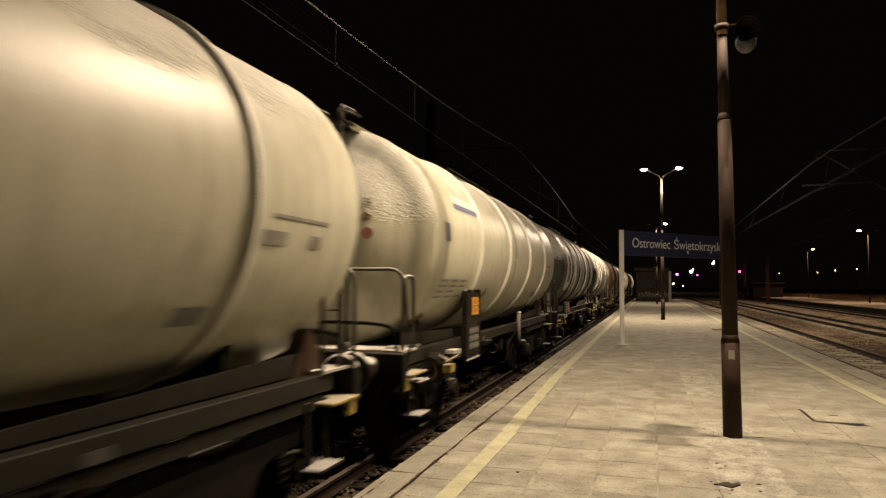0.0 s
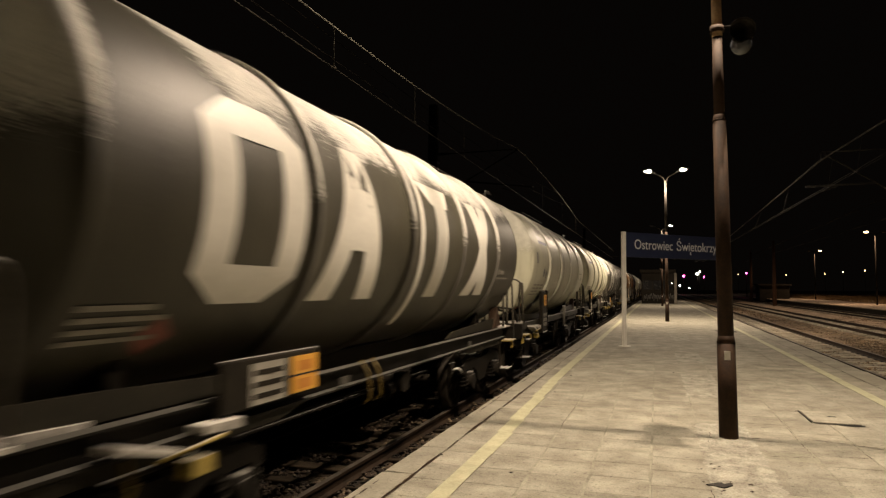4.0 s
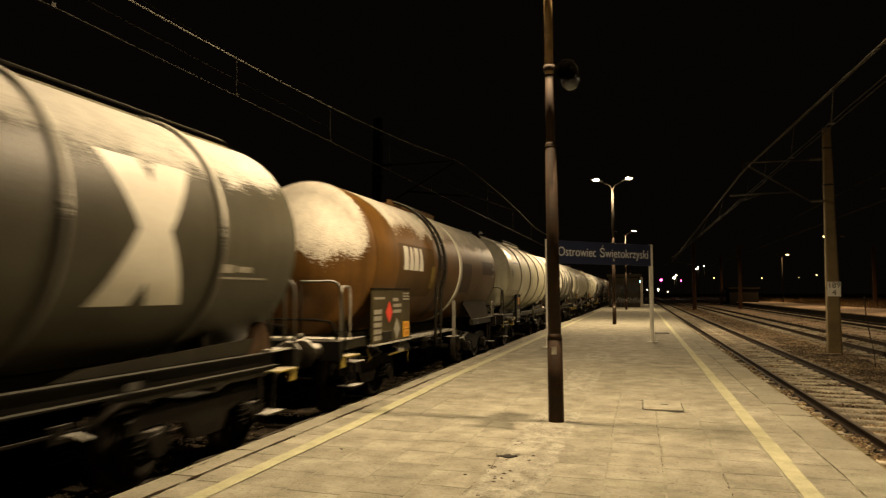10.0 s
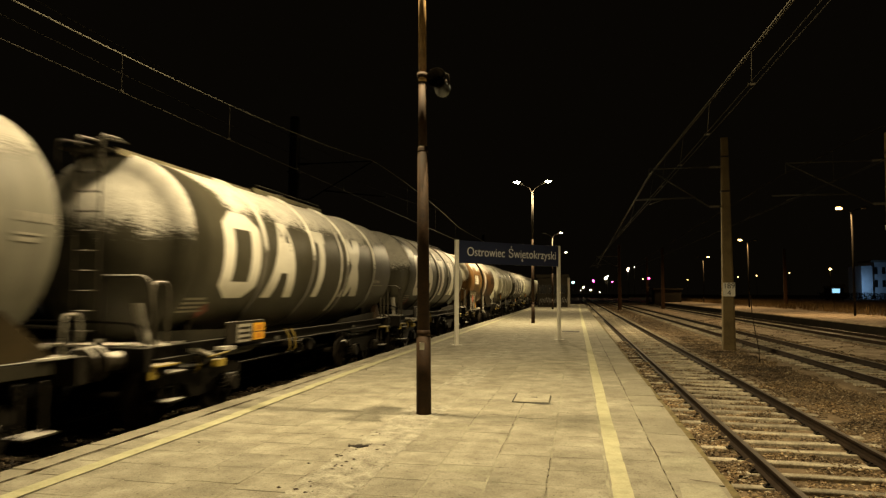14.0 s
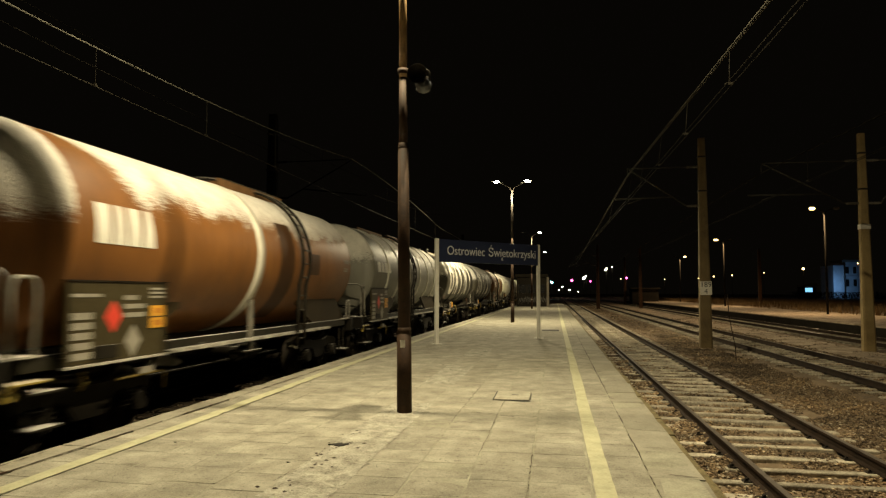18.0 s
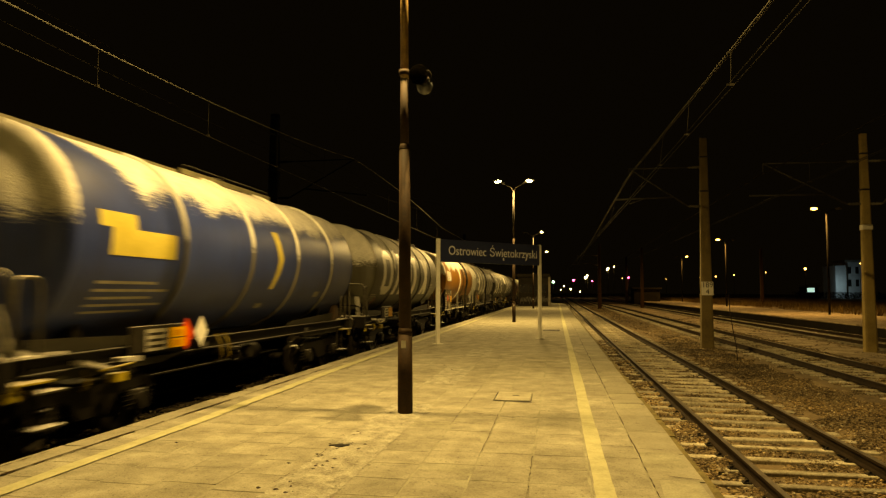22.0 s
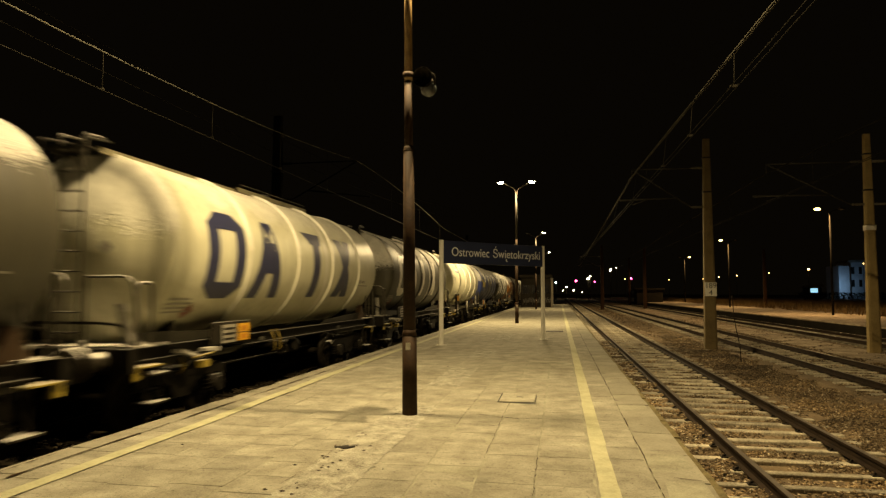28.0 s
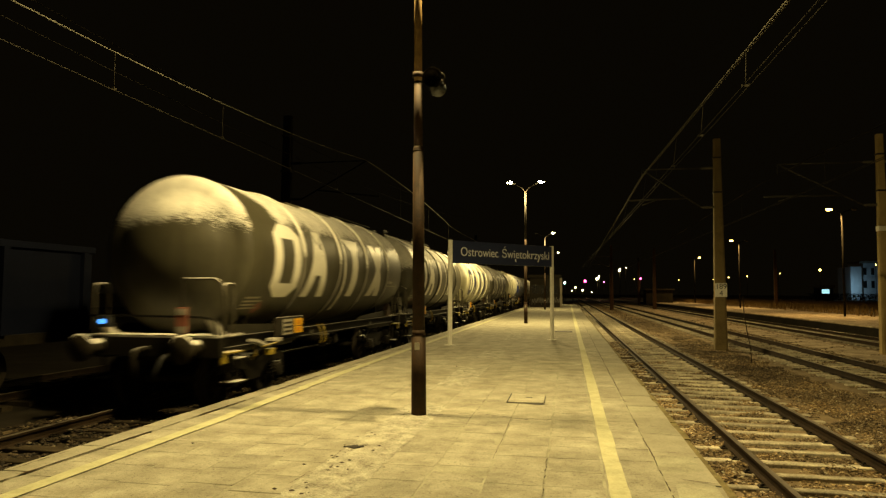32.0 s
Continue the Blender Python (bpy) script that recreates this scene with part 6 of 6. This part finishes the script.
        part("tray_edge", box(B(), 1.145, 1.158, shift - 2.5, 3.85 if shift else 0.55, 1.06, 1.125), M["steptop"], w, "frosted edge of the tray")
    elif plate == "tall":
        pn = part("plate_panel", box(B(), 1.22, 1.26, shift - 3.0, shift - 2.2, 0.86, 1.92, 0.06), M["frame"], w, "dark panel with hazard plate and data labels")
        pl = part("orange_plate", box(B(), 1.263, 1.273, shift - 2.66, shift - 2.29, 1.53, 1.80), M["orange"], pn, "orange hazard number plate")
        part("plate_line", box(B(), 1.274, 1.276, shift - 2.66, shift - 2.29, 1.658, 1.672), M["black"], pl)
        for zz in (1.565, 1.70):
            part("plate_number", box(B(), 1.274, 1.276, shift - 2.58, shift - 2.37, zz, zz + 0.07), M["rustmark"], pl, "dark number bars")
        for k in range(3):
            lb = part("data_label", box(B(), 1.263, 1.267, shift - 2.80, shift - 2.24, 1.02 + k * 0.115, 1.115 + k * 0.115), M["label_plate"], pn)
            part("label_edge", box(B(), 1.2675, 1.269, shift - 2.80, shift - 2.24, 1.02 + k * 0.115, 1.026 + k * 0.115), M["label"], lb)
            for j in range(6):
                part("label_line", box(B(), 1.2675, 1.269, shift - 2.78 + j * 0.09, shift - 2.73 + j * 0.09, 1.04 + k * 0.115, 1.10 + k * 0.115), M["fadedgrey"], lb)
        part("panel_stay", box(B(), 1.05, 1.22, shift - 2.6, shift - 2.5, 1.05, 1.15), M["frame"], w)
    else:
        pn = part("plate_panel", box(B(), 1.20, 1.24, -3.55, -2.25, 1.10, 1.47, 0.02), M["frame"], w, "dark panel with hazard plate and data label")
        pl = part("orange_plate", box(B(), 1.243, 1.253, -2.69, -2.29, 1.13, 1.42), M["orange"], pn, "orange hazard number plate")
        part("plate_line", box(B(), 1.254, 1.256, -2.69, -2.29, 1.263, 1.277), M["black"], pl)
        for zz in (1.155, 1.30):
            part("plate_number", box(B(), 1.254, 1.256, -2.60, -2.38, zz, zz + 0.08), M["rustmark"], pl, "dark number bars")
        lb = part("data_label", box(B(), 1.243, 1.247, -3.22, -2.76, 1.12, 1.42), M["label"], pn)
        for k in range(3):
            part("label_line", box(B(), 1.248, 1.250, -3.18, -2.80, 1.16 + k * 0.085, 1.20 + k * 0.085), M["frame"], lb)
    # bogies
    for s in (-1, 1):
        bg_ = new("bogie", BOGIE["frame"])
        bg_.parent = w
        bg_.location = (0, s * 3.95 - (rear - 5.46 if s < 0 else 0), 0)
        for y in (-0.9, 0.9):
            ws = new("wheelset", WHEELSET)
            ws.parent = bg_
            ws.location = (0, y, 0.46)
            for x in (-1.02, 1.02):
                shared("axle_box", BOGIE["axle_box"], bg_, (x, y, 0.46), 0 if x > 0 else 180)
                for d in (-0.20, 0.20):
                    shared("coil_spring", BOGIE["spring"], bg_, (x + 0.0, y + d, 0.36))
            for x in (-0.75, 0.75):
                shared("brake_shoe", BOGIE["shoe"], bg_, (x, y - 0.52 if y > 0 else y + 0.52, 0.50))
    if last:
        part("tail_lamp", box(B(), -0.90, -0.70, -5.64, -5.49, 1.36, 1.56, 0.02), M["black"], w, "tail lamp with a blue light")
        part("tail_lens", tube(B(), (-0.80, -5.665, 1.46), (-0.80, -5.64, 1.46), 0.04, seg=14), M["tailglow"], w, "small blue light")
        part("tail_board", box(B(), 0.55, 0.75, -5.70, -5.67, 1.28, 1.70, 0.01), M["dullred"], w, "red and white tail board")
        for z in (1.28, 1.56):
            part("tail_board_field", box(B(), 0.56, 0.74, -5.706, -5.701, z + 0.02, z + 0.12), M["label"], w)
    lengthen(w)
    return w


def lines(material, label, *spans):
    """Rows of lettering too small to read, each row a part: (y0, y1, low angle, high angle)."""
    for y0, y1, a0, a1 in spans:
        bm = B()
        quad(bm, y0, y1, a0, a1, 0.0066)
        yield "data_line", bm, material, label


def shape_marks(paint, stripe=1.2, bar=(-0.64, 0.33, -0.14, 0.17), hour=(1.45, 2.72)):
    """The owner's mark as four plain shapes: a thick ring, a wedge, a bar and an hourglass."""
    def marks():
        top, low = 27.5, -32
        a = B()
        y0, y1, t, cut = -3.95, -2.75, 0.33, 9
        quad(a, y0, y0 + t, low + cut, top - cut)
        quad(a, y1 - t, y1, low + cut, top - cut)
        patch(a, ((y0 + t, low), (y1 - t, low), (y1 - t, low + 12), (y0 + t, low + 12)))
        patch(a, ((y0 + t, top - 12), (y1 - t, top - 12), (y1 - t, top), (y0 + t, top)))
        for ya, yb in ((y0, y0 + t), (y1, y1 - t)):
            patch(a, ((min(ya, yb), low + cut), (max(ya, yb), low + cut), (yb, low), (yb, low)) if ya > yb else ((yb, low), (yb, low), (yb, low + cut), (ya, low + cut)))
            patch(a, ((ya, top - cut), (yb, top - cut), (yb, top), (yb, top)) if ya < yb else ((yb, top - cut), (ya, top - cut), (yb, top), (yb, top)))
        yield "mark_frame", a, paint, "thick ring-shaped mark"
        b = B()
        patch(b, ((-2.40, low), (-2.02, low), (-1.76, top - 14), (-1.96, top)))
        patch(b, ((-1.52, low), (-1.14, low), (-1.58, top), (-1.77, top - 14)))
        patch(b, ((-1.77, top - 14), (-1.76, top - 14), (-1.58, top), (-1.96, top)), 0.0062)
        patch(b, ((-2.02, low + 20), (-1.52, low + 20), (-1.60, top - 16), (-1.93, top - 16)), 0.0064)
        yield "mark_wedge", b, paint, "wedge-shaped mark notched below"
        c = B()
        patch(c, ((bar[2], low), (bar[3], low), (bar[3], top - 11), (bar[2], top - 11)))
        patch(c, ((bar[2] - 0.1, top - 11), (bar[3] + 0.1, top - 11), (bar[1], top), (bar[0], top)))
        yield "mark_bar", c, paint, "bar-shaped mark with a wide head"
        d = B()
        m, (h0, h1) = (hour[0] + hour[1]) / 2, hour
        for side in (-1, 1):
            e0 = h0 if side < 0 else h1
            for za, zb in ((low, -1), (top, -1)):
                i = e0 - side * 0.50
                lo_ = ((min(e0, i), za), (max(e0, i), za), (m + 0.21, zb), (m - 0.21, zb))
                patch(d, lo_ if za < zb else (lo_[3], lo_[2], lo_[1], lo_[0]), 0.0062 + 0.0002 * (side > 0) + 0.0004 * (za > zb))
        yield "mark_hourglass", d, paint, "hourglass-shaped mark notched above and below"
        yield from lines(M["label"], "small data lettering", (3.72, 3.95, -16.5, -12.5), (4.02, 4.30, -16, -13.2), (3.68, 4.65, -19.4, -18.4))
        f = B()
        patch(f, ((stripe + 0.10, -50), (stripe + 0.24, -50), (stripe + 0.06, -4), (stripe - 0.06, -4)), 0.0068)
        quad(f, stripe - 0.06, stripe + 0.06, -4, 44, 0.0068)
        yield "gauge_stripe", f, paint if paint is not M["navymark"] else M["brand_white"], "pale gauge stripe"
        g = B()
        patch(g, ((-4.15, -42), (-3.98, -49), (-3.81, -42), (-3.98, -35)))
        yield "hazard_diamond", g, M["dullred"], "red hazard diamond"
        yield from lines(M["label"], "small data lettering", *[(-4.65, -4.1 + 0.12 * (k % 2), -33 - 3.2 * k, -31.4 - 3.2 * k) for k in range(4)])
    return marks


def small_marks(paint, y=-3.04, width=1.2, low=-7, high=12, stain=None, field=None, label_at=None, patches=((2.3, 3.0, -12, 7),)):
    def marks():
        g = B()
        n = 4
        for k in range(n):
            ya = y + width * k / n
            if k % 2:
                patch(g, ((ya, low), (ya + width / n * 0.9, low), (ya + width / n * 0.65, high), (ya + width / n * 0.25, high)))
            else:
                quad(g, ya, ya + width / n * 0.86, low, high)
        yield "mark", g, paint, "small block-shaped owner's mark"
        yield from lines(M["label"], "small data lettering", *[(4.72 + 0.13 * k, 4.81 + 0.13 * k, 2, 6) for k in range(4)], (4.72, 5.05, -3.6, -2.6), (4.72, 5.0, -6.4, -4.6))
        if field:
            f = B()
            quad(f, field[0], field[1], -30, 14, 0.004)
            yield "repainted_field", f, M["field_brown"], "dull brown repainted field"
        if stain:
            f = B()
            quad(f, stain[0], stain[1], -58, 30, 0.004)
            yield "tar_stain", f, M["browndark"], "dark spill stain below the manhole"
            for y0, y1, a0, a1 in patches:
                f = B()
                quad(f, y0, y1, a0, a1, 0.004)
                yield "repaint_patch", f, M["browndark"], "dark repainted patch"
        if label_at:
            f = B()
            quad(f, label_at, label_at + 0.26, -22, -2)
            yield "data_label", f, M["hose"], "dull ochre upright data label"
            f = B()
            quad(f, label_at + 0.25, label_at + 0.40, 24, 88)
            yield "pale_strap", f, M["band_pale"], "pale strap over the tank's shoulder"
    return marks


def white_marks(shift=0.0):
    a = B()
    quad(a, shift - 3.85, shift - 2.5, 18.0, 21.2)
    yield "blue_stripe", a, M["bluemark"], "faded blue lettering stripe"
    b = B()
    quad(b, shift - 3.85, shift - 2.5, 21.5, 26.5, 0.005)
    yield "pale_stripe", b, M["pale"], "pale lettering stripe"
    c = B()
    for y in (shift - 4.45, shift - 4.33):
        quad(c, y, y + 0.10, -2, 8)
    yield "data_letters", c, M["grey"], "dark data letters"
    yield from lines(M["fadedgrey"], "faded data lettering", *[(shift - 4.3 + j * 0.45, shift - 3.95 + j * 0.45, -34 + k * 3.4, -32.6 + k * 3.4) for k in range(4) for j in range(3 if k != 1 else 2)])
    yield from lines(M["fadedgrey"], "faded data lettering", (3.9, 4.7, -6, -5), (3.8, 4.1, -14, -10), (4.45, 4.6, -14, -10))
    for y, a in ((-1.78, -32), (-2.06, -36)):
        g = B()
        patch(g, ((shift + y, a), (shift + y + 0.14, a - 5), (shift + y + 0.28, a), (shift + y + 0.14, a + 5)))
        yield "hazard_diamond", g, M["grey"], "weathered hazard diamond"
    f = B()
    quad(f, 0.02, 0.24, -4, 42)
    quad(f, 0.05, 0.16, -46, -5)
    yield "grime_run", f, M["tank_grime"], "tan run of grime from the manhole"
    yield from lines(M["grey"], "dark patch", (3.2, 3.5, -39, -33))
    h = B()
    patch(h, ((shift - 4.5, -50), (shift - 4.3, -54), (shift - 4.0, -48), (shift - 4.2, -44)))
    yield "hazard_diamond", h, M["dullred"], "worn red hazard diamond"


def blue_marks():
    a = B()
    quad(a, -4.39, -3.69, 5, 13)
    quad(a, -4.18, -2.82, -9, 5)
    yield "yellow_mark", a, M["yellowmark"], "yellow block-shaped owner's mark"
    b = B()
    patch(b, ((0.50, -26), (0.66, -26), (0.88, -2), (0.66, -2)))
    patch(b, ((0.66, -2), (0.88, -2), (0.70, 20), (0.44, 20)))
    yield "yellow_emblem", b, M["yellowmark"], "tall curved yellow emblem"
    yield from lines(M["label"], "pale data lettering", *[(-4.3, -3.1 + 0.3 * (k % 2), -42 + k * 4.5, -40.4 + k * 4.5) for k in range(5)])
    d = prism(B(), ((-2.45, 1.30), (-2.25, 1.06), (-2.05, 1.30), (-2.25, 1.54)), "x", 1.24, 1.245)
    yield "hazard_diamond", d, M["red"], "red hazard diamond"
    e = prism(B(), ((-2.03, 1.32), (-1.84, 1.08), (-1.65, 1.32), (-1.84, 1.56)), "x", 1.24, 1.245)
    yield "hazard_diamond", e, M["pale"], "white hazard diamond"
    yield from lines(M["label"], "small pale label", (3.0, 3.3, -34, -28), (0.35, 0.6, -44, -39))


BANDS5 = [(y, 0.060, 0.045) for y in (-2.6, -0.45, 1.6, 3.65)]
PLAIN_WALK = ((-1.27, 1.6, 0.0), (1.75, 5.2, -0.02))
GREY_WALK = ((-4.2, -1.2, 0.0), (-0.4, 1.2, 0.06))
KINDS = {
    "white": tank_wagon("cream-white tank wagon with hoops and blue lettering stripe", M["tank_white"], BANDS5, M["band_white"], white_marks, plate="tall", bracket=True, signs=((0.64, 2.98, 3, "tank_olive", 0.075), (0.64, 2.80, 3, "tank_olive", 0.075), (0.65, 2.60, 16, "dullred", 0.07))),
    "dark": tank_wagon("charcoal tank wagon with white block marks and frosted top", M["tank_dark"], BANDS5, M["band_dark"], shape_marks(M["brand_white"])),
    "plain": tank_wagon("charcoal tank wagon with white block marks and bare frosted end", M["tank_dark"], BANDS5, M["band_dark"], shape_marks(M["brand_white"], -0.10, (-0.07, 1.1, 0.42, 0.86), (2.03, 3.24)), ladder=False, walkway=PLAIN_WALK),
    "brown": tank_wagon("rust-brown tank wagon with white hoop and olive notice board", M["tank_brown"], [(1.12, 0.26, 0.012)], M["band_pale"], small_marks(M["brand_white"], field=(-3.3, -1.1), stain=(-0.50, -0.05), label_at=-1.30, patches=((1.30, 2.25, -26, 6), (3.5, 5.0, -4, 12))), "board", back=-4.95, walkway=((-1.32, 2.09, 0.02),)),
    "brown_2": tank_wagon("rust-brown tank wagon with white hoop and dark spill stain", M["tank_rust"], [(-0.03, 0.28, 0.012)], M["band_pale"], small_marks(M["brand_white"], -4.40, 1.17, -4, 16, stain=(0.85, 1.55)), "board", shift=-0.30, side_ladder=1.95, walkway=((0.21, 3.13, 0.05),)),
    "grey": tank_wagon("dirty grey tank wagon with pale hoops and notice board", M["tank_grey"], [(y, 0.09, 0.03) for y in (-4.2, -2.65, -1.0, 0.8, 2.4, 3.9)], M["band_pale"], small_marks(M["brand_white"], -5.45, 1.65, -2, 11), "board", back=-6.35, rear=6.55, shift=-1.45, side_ladder=-0.55, walkway=GREY_WALK),
    "blue": tank_wagon("deep blue tank wagon with yellow block marks and frosted top", M["tank_blue"], BANDS5, M["band_dark"], blue_marks, plate="low"),
    "navy": tank_wagon("cream tank wagon with large dark navy block marks", M["tank_white"], BANDS5, M["band_white"], shape_marks(M["navymark"], 1.2, (-0.07, 1.0, 0.40, 0.80), (1.95, 3.1)), signs=((0.60, 2.57, 4, "label", 0.10),)),
}
last_wagon = tank_wagon("charcoal tank wagon with blue tail light ending the train", M["tank_end"], BANDS5, M["band_dark"], shape_marks(M["brand_white"], -0.10, (-0.07, 1.1, 0.42, 0.86), (2.03, 3.24)), last=True, ladder=False, walkway=PLAIN_WALK)

# the train from front to rear: kind, and how far its front lags behind the train's zero mark
TRAIN = [
    ("white", -104.94), ("dark", -92.64), ("white", -80.34), ("brown", -68.04), ("brown", -55.74), ("dark", -43.44), ("dark", -31.14), ("white", -18.84),
    ("white", -6.54), ("plain", 5.4), ("white", 17.59), ("brown", 30.12), ("plain", 42.57), ("dark", 54.91), ("grey", 67.43), ("brown_2", 80.85),
    ("plain", 93.43), ("blue", 105.85), ("white", 118.23), ("dark", 130.51), ("navy", 142.73), ("dark", 154.95), ("last", 166.94)]
used, WAGONS = set(), []
for kind, lag in TRAIN:
    if kind == "last":
        ob = last_wagon
    elif kind in used:
        ob = copy_thing(KINDS[kind], Matrix.Identity(4))
    else:
        ob = KINDS[kind]
        used.add(kind)
    WAGONS.append((ob, lag))
    if lag == -6.54:
        tank = [k for k in ob.children if k.name.startswith("tank")][0]
        for y, a in ((-3.55, -10), (-3.22, -11)):
            g = B()
            patch(g, ((y, a), (y + 0.14, a - 6), (y + 0.28, a), (y + 0.14, a + 6)))
            part("hazard_diamond", g, M["grey"], tank, "weathered hazard diamond")


def run(t):
    """How far the train has rolled, in metres, at t seconds."""
    return STRETCH * (4.55366 * t + 0.0616378 * t ** 2 - 0.000891191 * t ** 3 + 0.000015954 * t ** 4 - 0.00000025259 * t ** 5)


def motions():
    for ob, lag in WAGONS:
        walk(ob, [(t, pose(LEFT, run(t) - STRETCH * (lag + HALF) - 0.176, RAIL)) for t in range(0, 33)])
        if lag < -35:
            continue
        for bogie in [c for c in ob.children if c.name.startswith("bogie")]:
            for ws in [c for c in bogie.children if c.name.startswith("wheelset")]:
                y = ws.location.y
                walk(ws, [(k / 10, pose(0, y, 0.46, -math.degrees(run(k / 10) / 0.46))) for k in range(0, 321)])


motions()
